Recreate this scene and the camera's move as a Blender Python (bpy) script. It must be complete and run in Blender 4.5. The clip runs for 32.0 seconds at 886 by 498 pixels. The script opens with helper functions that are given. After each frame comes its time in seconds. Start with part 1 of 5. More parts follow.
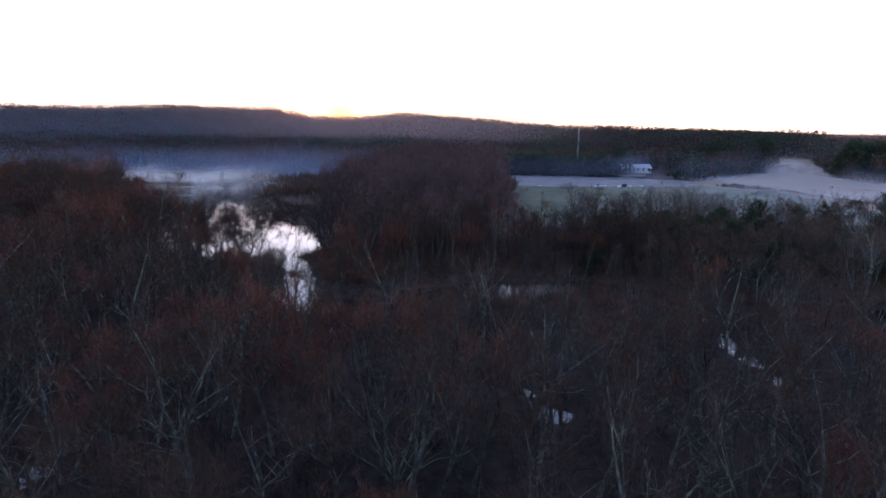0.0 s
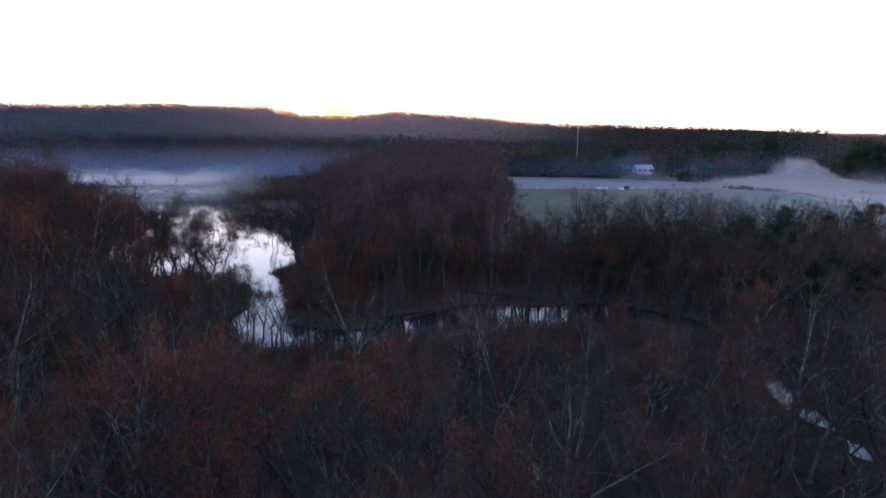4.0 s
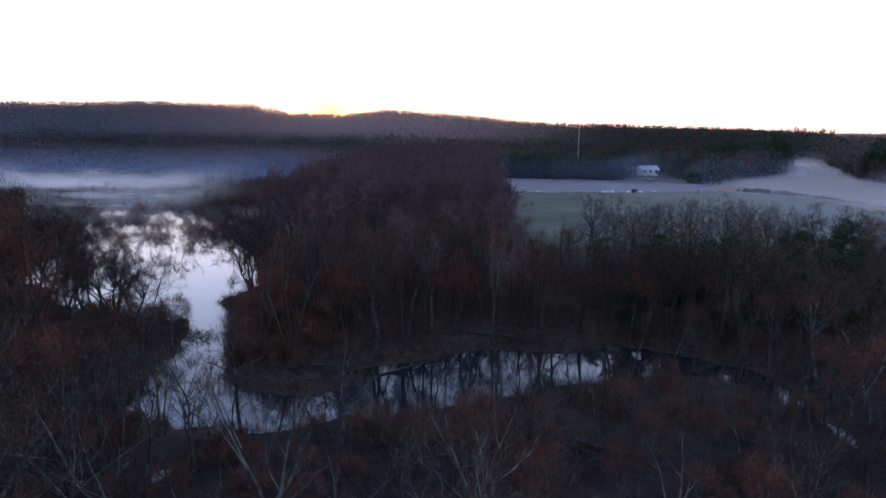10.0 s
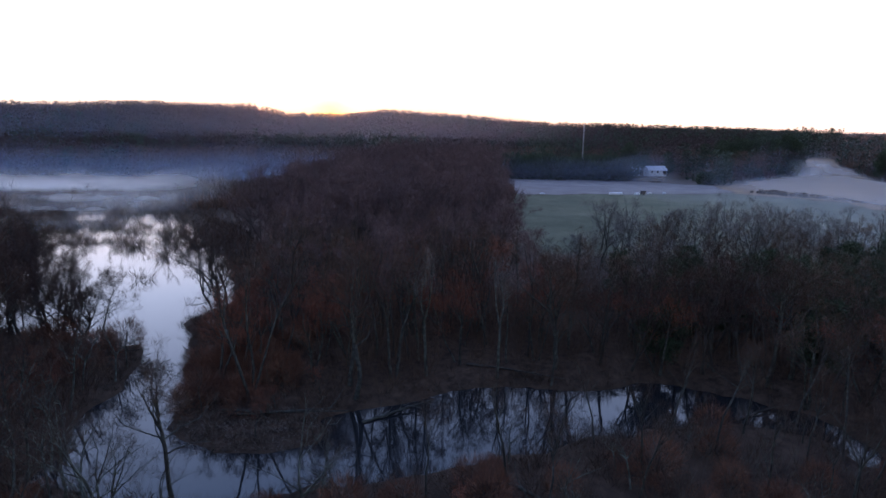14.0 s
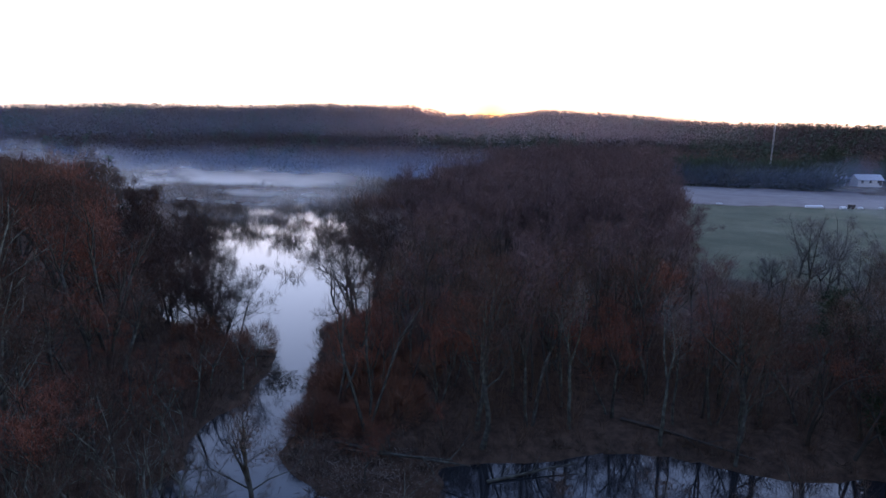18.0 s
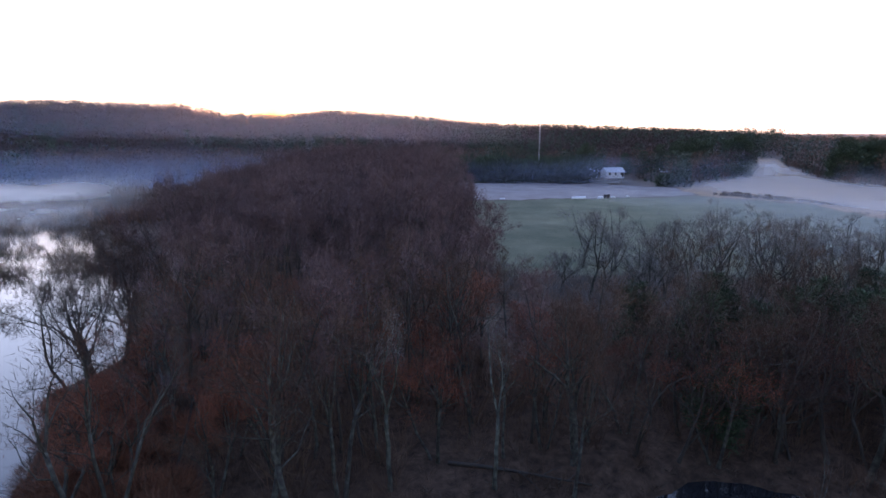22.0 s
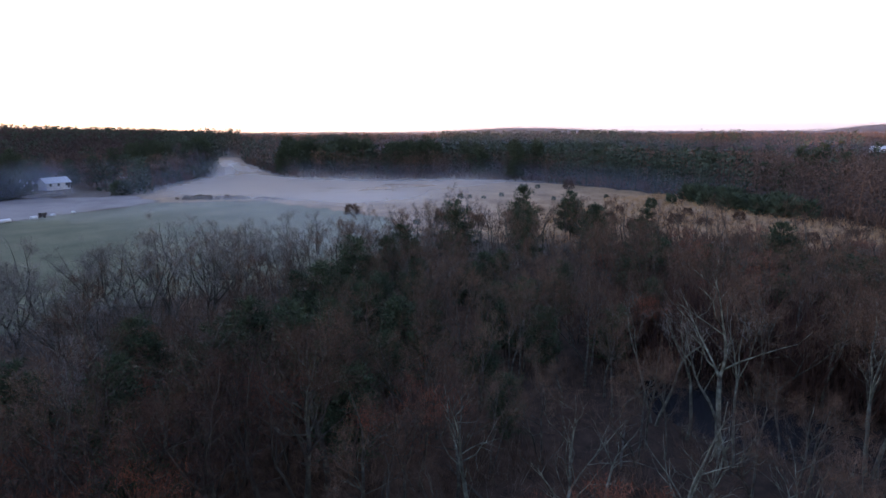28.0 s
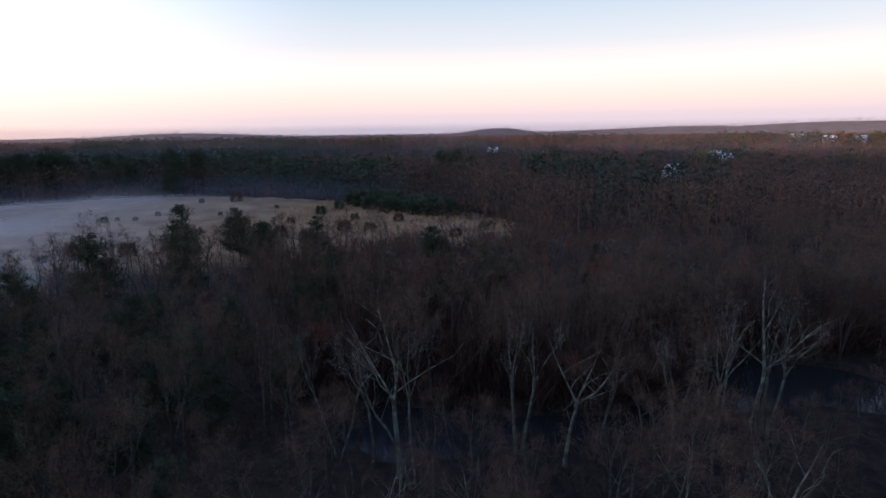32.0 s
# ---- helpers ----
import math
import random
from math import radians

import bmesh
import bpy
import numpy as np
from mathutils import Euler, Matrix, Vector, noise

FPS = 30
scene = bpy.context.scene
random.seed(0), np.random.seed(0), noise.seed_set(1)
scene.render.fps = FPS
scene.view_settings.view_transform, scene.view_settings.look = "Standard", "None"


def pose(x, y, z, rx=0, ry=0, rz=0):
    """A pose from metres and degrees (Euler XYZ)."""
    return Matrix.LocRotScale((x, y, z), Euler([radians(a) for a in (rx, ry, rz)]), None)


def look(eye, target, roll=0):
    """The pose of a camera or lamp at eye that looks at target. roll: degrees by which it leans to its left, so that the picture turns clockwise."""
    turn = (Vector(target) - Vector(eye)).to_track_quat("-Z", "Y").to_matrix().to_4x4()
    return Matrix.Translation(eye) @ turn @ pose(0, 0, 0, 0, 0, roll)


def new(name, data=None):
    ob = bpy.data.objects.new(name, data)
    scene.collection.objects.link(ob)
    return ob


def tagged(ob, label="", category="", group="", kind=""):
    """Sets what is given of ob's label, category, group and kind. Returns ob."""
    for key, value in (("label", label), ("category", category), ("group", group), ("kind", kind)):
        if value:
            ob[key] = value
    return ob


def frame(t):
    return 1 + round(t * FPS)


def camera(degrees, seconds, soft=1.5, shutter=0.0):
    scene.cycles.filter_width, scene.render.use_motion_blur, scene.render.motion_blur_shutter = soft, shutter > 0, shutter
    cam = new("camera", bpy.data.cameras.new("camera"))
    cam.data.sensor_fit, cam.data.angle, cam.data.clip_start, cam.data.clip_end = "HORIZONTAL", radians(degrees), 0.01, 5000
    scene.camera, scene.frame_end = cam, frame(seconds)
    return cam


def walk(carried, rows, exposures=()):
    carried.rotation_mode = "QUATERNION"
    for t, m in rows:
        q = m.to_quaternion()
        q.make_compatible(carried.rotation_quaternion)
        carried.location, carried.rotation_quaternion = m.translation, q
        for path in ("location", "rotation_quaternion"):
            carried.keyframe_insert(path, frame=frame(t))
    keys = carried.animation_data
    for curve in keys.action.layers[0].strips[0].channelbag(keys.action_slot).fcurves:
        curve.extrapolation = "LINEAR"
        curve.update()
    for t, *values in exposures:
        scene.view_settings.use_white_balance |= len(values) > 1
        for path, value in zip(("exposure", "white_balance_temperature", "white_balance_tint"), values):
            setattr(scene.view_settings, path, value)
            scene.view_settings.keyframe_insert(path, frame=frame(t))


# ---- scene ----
cam = camera(76.4, 32.0)
PATH = [
    (0, (-0.752, -26.979, 25.352), (-0.836, -25.023, 24.940), 0.3),
    (0.5, (-0.725, -25.376, 25.341), (-0.807, -23.421, 24.929), 0.3),
    (1, (-0.683, -23.716, 25.351), (-0.764, -21.761, 24.938), 0.3),
    (1.5, (-0.652, -22.02, 25.333), (-0.731, -20.064, 24.921), 0.2),
    (2, (-0.555, -20.276, 25.296), (-0.631, -18.321, 24.883), 0.2),
    (2.5, (-0.491, -18.566, 25.279), (-0.566, -16.610, 24.865), 0.2),
    (3, (-0.494, -16.968, 25.299), (-0.568, -15.013, 24.884), 0.1),
    (3.5, (-0.452, -15.358, 25.319), (-0.523, -13.403, 24.905), 0.2),
    (5.5, (-0.322, -8.71, 25.022), (-0.385, -6.754, 24.610), 0.2),
    (6, (-0.354, -7.111, 25.011), (-0.414, -5.155, 24.599), 0.3),
    (6.5, (-0.418, -5.428, 24.963), (-0.476, -3.472, 24.551), 0.2),
    (7, (-0.486, -3.688, 24.897), (-0.541, -1.732, 24.483), 0.3),
    (7.5, (-0.479, -2.052, 24.899), (-0.533, -0.096, 24.483), 0.3),
    (8, (-0.473, -0.448, 24.922), (-0.525, 1.508, 24.505), 0.3),
    (8.5, (-0.464, 1.077, 24.937), (-0.516, 3.032, 24.520), 0.3),
    (9, (-0.486, 2.659, 24.906), (-0.536, 4.614, 24.489), 0.2),
    (9.5, (-0.362, 4.145, 24.834), (-0.412, 6.100, 24.419), 0.3),
    (10, (-0.353, 5.51, 24.819), (-0.401, 7.466, 24.404), 0.3),
    (10.5, (-0.316, 6.92, 24.717), (-0.359, 8.876, 24.301), 0.4),
    (11, (-0.295, 8.447, 24.563), (-0.338, 10.403, 24.147), 0.5),
    (11.5, (-0.27, 10.016, 24.372), (-0.314, 11.972, 23.957), 0.4),
    (12, (-0.256, 11.61, 24.265), (-0.297, 13.566, 23.851), 0.4),
    (12.5, (-0.239, 12.933, 24.186), (-0.280, 14.889, 23.772), 0.4),
    (13, (-0.178, 14.129, 24.194), (-0.217, 16.085, 23.780), 0.4),
    (13.5, (-0.134, 15.233, 24.22), (-0.173, 17.189, 23.806), 0.3),
    (15.5, (0.177, 18.522, 24.638), (-0.027, 20.468, 24.223), 0.5),
    (16, (0.335, 19.689, 24.615), (0.035, 21.622, 24.202), 0.5),
    (16.5, (0.26, 20.912, 24.498), (-0.136, 22.829, 24.085), 0.3),
    (17, (0.04, 22.106, 24.498), (-0.449, 24.001, 24.083), 0.4),
    (17.5, (-0.211, 23.311, 24.492), (-0.781, 25.183, 24.077), 0.4),
    (18, (-0.513, 24.587, 24.398), (-1.092, 26.456, 23.984), 0.3),
    (18.5, (-0.971, 25.864, 24.41), (-1.544, 27.735, 23.995), 0.3),
    (19, (-1.386, 27.155, 24.447), (-1.956, 29.027, 24.032), 0.4),
    (19.5, (-1.795, 28.426, 24.453), (-2.288, 30.320, 24.040), 0.3),
    (20, (-2.198, 29.58, 24.441), (-2.571, 31.501, 24.028), 0.3),
    (20.5, (-2.396, 30.668, 24.376), (-2.644, 32.610, 23.964), 0.3),
    (21, (-2.391, 31.773, 24.239), (-2.513, 33.727, 23.829), 0.2),
    (21.5, (-2.255, 32.963, 24.115), (-2.248, 34.920, 23.706), 0.2),
    (22, (-1.835, 34.243, 23.901), (-1.703, 36.197, 23.493), 0.1),
    (22.5, (-1.34, 35.45, 23.783), (-1.080, 37.390, 23.373), 0),
    (23, (-0.749, 36.393, 23.773), (-0.368, 38.313, 23.364), -0.2),
    (23.5, (-0.031, 37.257, 23.798), (0.472, 39.149, 23.388), -0.3),
    (24, (0.875, 37.957, 23.877), (1.496, 39.813, 23.463), -0.4),
    (24.5, (1.829, 38.516, 23.989), (2.564, 40.330, 23.575), -0.4),
    (26.5, (6.072, 39.832, 24.224), (7.276, 41.374, 23.808), -0.3),
    (27, (7.09, 40.133, 24.411), (8.436, 41.554, 23.996), -0.3),
    (27.5, (8.26, 40.352, 24.667), (9.725, 41.648, 24.252), -0.3),
    (28, (9.409, 40.483, 24.977), (10.977, 41.653, 24.563), -0.3),
    (28.5, (10.413, 40.606, 25.316), (12.063, 41.656, 24.901), -0.3),
    (29, (11.399, 40.663, 25.611), (13.121, 41.592, 25.195), -0.3),
    (29.5, (12.223, 40.793, 25.874), (14.003, 41.603, 25.458), -0.3),
    (30, (12.693, 40.74, 26.063), (14.528, 41.417, 25.645), -0.6),
    (30.5, (12.949, 40.772, 26.31), (14.829, 41.313, 25.896), -0.9),
    (31, (13.276, 40.76, 26.596), (15.188, 41.178, 26.183), -0.75),
    (31.5, (13.628, 40.586, 26.619), (15.565, 40.872, 26.209), -0.8),
    (32, (14.08, 40.407, 26.654), (16.031, 40.560, 26.245), -0.75),
]
walk(cam, [(t, look(eye, target, roll)) for t, eye, target, roll in PATH],
     [(0, 2.95, 6600, 19), (6, 2.91, 6600, 19), (13, 2.77, 6550, 18.5), (19, 3.0, 6500, 18.5), (24, 3.4, 7050, 19.5), (27, 3.36, 7250, 18.5), (29.5, 2.66, 7200, 17), (32, 2.28, 6750, 15)])

# ---- light ----
SUN_AZ = radians(-12.5)
SUN_EL = radians(1.3)
world = bpy.data.worlds.new("dawn_sky")
scene.world = world
world.use_nodes = True
wn, wl = world.node_tree.nodes, world.node_tree.links
sky = wn.new("ShaderNodeTexSky")
sky.sky_type = "NISHITA"
sky.sun_disc = False
sky.sun_elevation = SUN_EL
sky.sun_rotation = SUN_AZ
sky.air_density, sky.dust_density, sky.ozone_density = 1.0, 0.6, 1.6


def sky_dome():
    """The Nishita sky, tinted by the colours of a clear dawn: white and warm over the sun, rose over a lilac rim away from it."""
    def math_node(op, *args):
        n = wn.new("ShaderNodeMath")
        n.operation = op
        for i, a in enumerate(args):
            if isinstance(a, (int, float)):
                n.inputs[i].default_value = a
            else:
                wl.new(a, n.inputs[i])
        return n.outputs[0]

    def ramp(stops, fac):
        r = wn.new("ShaderNodeValToRGB")
        e = r.color_ramp.elements
        while len(e) < len(stops):
            e.new(0.5)
        for i, (deg, col) in enumerate(stops):
            e[i].position, e[i].color = deg / 90, (*col, 1)
        wl.new(fac, r.inputs[0])
        return r.outputs[0]

    tc, sep = wn.new("ShaderNodeTexCoord"), wn.new("ShaderNodeSeparateXYZ")
    wl.new(tc.outputs["Generated"], sep.inputs[0])
    el = math_node("DIVIDE", math_node("ARCSINE", math_node("MAXIMUM", sep.outputs[2], 0.0)), math.pi / 2)
    flat = math_node("MAXIMUM", math_node("SQRT", math_node("SUBTRACT", 1.0, math_node("MULTIPLY", sep.outputs[2], sep.outputs[2]))), 0.01)
    toward = math_node("DIVIDE", math_node("ADD", math_node("MULTIPLY", sep.outputs[0], math.sin(SUN_AZ)), math_node("MULTIPLY", sep.outputs[1], math.cos(SUN_AZ))), flat)
    east = wn.new("ShaderNodeMapRange")
    east.interpolation_type = "SMOOTHSTEP"
    east.inputs["From Min"].default_value, east.inputs["From Max"].default_value = 0.0, 0.97
    wl.new(toward, east.inputs[0])
    dawn = ramp([(0, (1.75, 1.22, 1.0)), (4, (1.95, 1.65, 1.6)), (9, (2.4, 2.4, 2.75)), (15, (1.75, 2.15, 3.0)), (35, (0.82, 1.36, 2.65)), (60, (0.5, 0.74, 1.4)), (90, (0.36, 0.54, 1.05))], el)
    dusk = ramp([(0, (0.94, 0.9, 1.08)), (1.3, (1.04, 0.94, 1.08)), (3.0, (1.46, 1.14, 1.1)), (5.5, (1.5, 1.34, 1.32)), (8, (1.07, 1.14, 1.25)), (12, (0.77, 0.98, 1.19)), (30, (0.26, 0.43, 0.9)), (90, (0.24, 0.42, 1.0))], el)
    mix = wn.new("ShaderNodeMix")
    mix.data_type = "RGBA"
    wl.new(east.outputs[0], mix.inputs[0])
    wl.new(dusk, mix.inputs[6])
    wl.new(dawn, mix.inputs[7])
    both = wn.new("ShaderNodeMix")
    both.data_type, both.blend_type = "RGBA", "ADD"
    both.inputs[0].default_value = 0.1
    wl.new(mix.outputs[2], both.inputs[6])
    wl.new(sky.outputs[0], both.inputs[7])
    # the glow round the risen sun, behind the ridge
    dot = wn.new("ShaderNodeVectorMath")
    dot.operation = "DOT_PRODUCT"
    dot.inputs[1].default_value = (math.sin(SUN_AZ) * math.cos(SUN_EL), math.cos(SUN_AZ) * math.cos(SUN_EL), math.sin(SUN_EL))
    wl.new(tc.outputs["Generated"], dot.inputs[0])
    near_sun = math_node("MULTIPLY", math_node("POWER", math_node("MAXIMUM", dot.outputs["Value"], 0.0), 2600.0), 0.9)
    glow = wn.new("ShaderNodeMix")
    glow.data_type = "RGBA"
    wl.new(near_sun, glow.inputs[0])
    wl.new(both.outputs[2], glow.inputs[6])
    glow.inputs[7].default_value = (7.5, 3.0, 0.7, 1)
    wl.new(glow.outputs[2], wn["Background"].inputs[0])


sky_dome()
wn["Background"].inputs[1].default_value = 0.15
sun = new("sun", bpy.data.lights.new("sun", "SUN"))
sun.data.energy, sun.data.angle, sun.data.color = 2.0, radians(0.53), (1.0, 0.55, 0.30)
sun.matrix_world = look((0, 0, 0), (-math.sin(SUN_AZ) * math.cos(SUN_EL), -math.cos(SUN_AZ) * math.cos(SUN_EL), -math.sin(SUN_EL)))


# ---- materials ----
def material(name, base, rough=0.9, spec=0.2, variants=(), scale=1.0, bump=0.0, per="noise", metal=0.0):
    """A principled material whose colour runs over base and the variants by noise, island or object."""
    m = bpy.data.materials.new(name)
    m.use_nodes = True
    n, l = m.node_tree.nodes, m.node_tree.links
    p = n["Principled BSDF"]
    p.inputs["Roughness"].default_value = rough
    p.inputs["Specular IOR Level"].default_value = spec
    p.inputs["Metallic"].default_value = metal
    cols = [base, *variants]
    geo = n.new("ShaderNodeNewGeometry")
    big = n.new("ShaderNodeTexNoise")
    big.inputs["Scale"].default_value = scale
    big.inputs["Detail"].default_value = 4
    l.new(geo.outputs["Position"], big.inputs["Vector"])
    if len(cols) > 1:
        ramp = n.new("ShaderNodeValToRGB")
        el = ramp.color_ramp.elements
        while len(el) < len(cols):
            el.new(0.5)
        for i, c in enumerate(cols):
            el[i].position = 0.3 + 0.4 * i / (len(cols) - 1)
            el[i].color = (*c, 1)
        if per == "noise":
            l.new(big.outputs["Fac"], ramp.inputs["Fac"])
        else:
            src = geo.outputs["Random Per Island"] if per == "island" else n.new("ShaderNodeObjectInfo").outputs["Random"]
            mix = n.new("ShaderNodeMath")
            mix.operation = "MULTIPLY_ADD"
            mix.inputs[1].default_value = 0.35
            l.new(src, mix.inputs[0])
            off = n.new("ShaderNodeMath")
            off.operation = "MULTIPLY_ADD"
            off.inputs[1].default_value, off.inputs[2].default_value = 0.9, -0.13
            l.new(big.outputs["Fac"], off.inputs[0])
            l.new(off.outputs[0], mix.inputs[2])
            l.new(mix.outputs[0], ramp.inputs["Fac"])
        l.new(ramp.outputs["Color"], p.inputs["Base Color"])
    else:
        p.inputs["Base Color"].default_value = (*base, 1)
    if bump:
        fine = n.new("ShaderNodeTexNoise")
        fine.inputs["Scale"].default_value = scale * 9
        l.new(geo.outputs["Position"], fine.inputs["Vector"])
        b = n.new("ShaderNodeBump")
        b.inputs["Strength"].default_value = bump
        b.inputs["Distance"].default_value = 0.1
        l.new(fine.outputs["Fac"], b.inputs["Height"])
        l.new(b.outputs["Normal"], p.inputs["Normal"])
    return m


BARK = material("grey_bark", (0.026, 0.023, 0.019), variants=[(0.048, 0.047, 0.038), (0.095, 0.1, 0.08)], scale=2.6, bump=0.5)
LICHEN = material("lichened_bark", (0.036, 0.035, 0.028), variants=[(0.085, 0.093, 0.073), (0.18, 0.2, 0.16)], scale=2.0, bump=0.5)
PALE = material("pale_bark", (0.028, 0.027, 0.022), variants=[(0.062, 0.066, 0.052), (0.125, 0.135, 0.105)], scale=2.2, bump=0.4)
DARKBARK = material("dark_bark", (0.033, 0.028, 0.024), variants=[(0.059, 0.053, 0.043)], scale=1.0, bump=0.5)
TWIG = material("brown_twigs", (0.03, 0.0175, 0.0115), variants=[(0.051, 0.029, 0.019), (0.08, 0.048, 0.031)], scale=0.12, per="island")
RUSSET = material("russet_twigs", (0.088, 0.033, 0.02), variants=[(0.15, 0.051, 0.029), (0.205, 0.075, 0.043)], scale=0.15, per="island")
GREYTWIG = material("grey_twigs", (0.086, 0.079, 0.07), variants=[(0.136, 0.126, 0.113), (0.19, 0.178, 0.16)], scale=0.1, per="island")
WOODTWIG = material("wood_twigs", (0.065, 0.041, 0.039), variants=[(0.096, 0.061, 0.057), (0.127, 0.083, 0.077)], scale=0.07, per="island")
BANKTWIG = material("dark_bank_twigs", (0.024, 0.014, 0.011), variants=[(0.042, 0.022, 0.016), (0.06, 0.03, 0.021)], scale=0.15, per="island")
EDGETWIG = material("warm_brown_twigs", (0.05, 0.029, 0.019), variants=[(0.084, 0.049, 0.032), (0.126, 0.079, 0.051)], scale=0.09, per="island")
MOUND = material("matted_grass", (0.1, 0.077, 0.062), variants=[(0.155, 0.122, 0.098), (0.21, 0.17, 0.138)], scale=0.3, per="island")
NEEDLE = material("pine_needles", (0.02, 0.031, 0.017), variants=[(0.03, 0.046, 0.024), (0.044, 0.062, 0.032)], scale=0.4, per="island")
FARTWIG = material("far_wood_twigs", (0.056, 0.038, 0.03), variants=[(0.088, 0.056, 0.042), (0.14, 0.074, 0.046)], scale=0.02, per="island")
# Darker copy of the far twigs: the ridge's backlit shade is in the colour.
BACKLITTWIG = material("backlit_ridge_twigs", (0.036, 0.025, 0.023), variants=[(0.048, 0.033, 0.03), (0.062, 0.044, 0.038)], scale=0.02, per="island")
FARPINE = material("far_pine_needles", (0.026, 0.038, 0.026), variants=[(0.038, 0.056, 0.036)], scale=0.03, per="island")
BUSH = material("bush_twigs", (0.038, 0.024, 0.016), variants=[(0.072, 0.043, 0.028), (0.114, 0.072, 0.046)], scale=0.15, per="island")
BANKBRUSH = material("mixed_brush_stems", (0.04, 0.026, 0.018), variants=[(0.085, 0.048, 0.032), (0.115, 0.102, 0.08)], scale=0.3, per="island")
BRUSHRED = material("russet_brush", (0.085, 0.038, 0.023), variants=[(0.155, 0.064, 0.036), (0.21, 0.1, 0.058)], scale=0.3, per="island")
REED = material("dry_grass", (0.21, 0.12, 0.06), variants=[(0.32, 0.19, 0.095), (0.42, 0.26, 0.135)], scale=0.12, per="island")
SEDGE = material("dark_sedge", (0.036, 0.026, 0.018), variants=[(0.059, 0.043, 0.030), (0.086, 0.066, 0.046)], scale=0.2, per="island")
EVERGREEN = material("evergreen_leaves", (0.026, 0.04, 0.024), variants=[(0.042, 0.06, 0.036), (0.06, 0.08, 0.05)], scale=0.3, per="island")
WHITE = material("white_paint", (0.58, 0.59, 0.61), variants=[(0.68, 0.68, 0.69)], rough=0.6, scale=0.8)
# Greyer wall coat for the far houses, toned down from the white paint.
GREYWALL = material("greyed_clapboard", (0.34, 0.35, 0.37), variants=[(0.44, 0.45, 0.46)], rough=0.8, scale=0.8)
ROOF = material("frosted_shingles", (0.36, 0.38, 0.41), variants=[(0.48, 0.5, 0.53)], rough=0.8, scale=1.5)
STEEL = material("galvanised_steel", (0.3, 0.31, 0.32), variants=[(0.38, 0.38, 0.38)], rough=0.6, metal=0.3, scale=2)
GLASS = material("window_glass", (0.02, 0.025, 0.03), rough=0.05, spec=0.6)
TARP = material("white_tarp", (0.5, 0.51, 0.52), variants=[(0.58, 0.58, 0.58)], rough=0.5, scale=2, bump=0.4)
RUST = material("dark_machine_paint", (0.03, 0.035, 0.04), variants=[(0.06, 0.045, 0.04)], rough=0.6, scale=2)


def water_material():
    m = bpy.data.materials.new("still_water")
    m.use_nodes = True
    n, l = m.node_tree.nodes, m.node_tree.links
    p = n["Principled BSDF"]
    p.inputs["Base Color"].default_value = (0.012, 0.013, 0.014, 1)
    p.inputs["Roughness"].default_value = 0.03
    p.inputs["IOR"].default_value = 1.33
    geo = n.new("ShaderNodeNewGeometry")
    t = n.new("ShaderNodeTexNoise")
    t.inputs["Scale"].default_value = 0.9
    t.inputs["Detail"].default_value = 3
    l.new(geo.outputs["Position"], t.inputs["Vector"])
    b = n.new("ShaderNodeBump")
    b.inputs["Strength"].default_value = 0.025
    b.inputs["Distance"].default_value = 0.05
    l.new(t.outputs["Fac"], b.inputs["Height"])
    l.new(b.outputs["Normal"], p.inputs["Normal"])
    return m


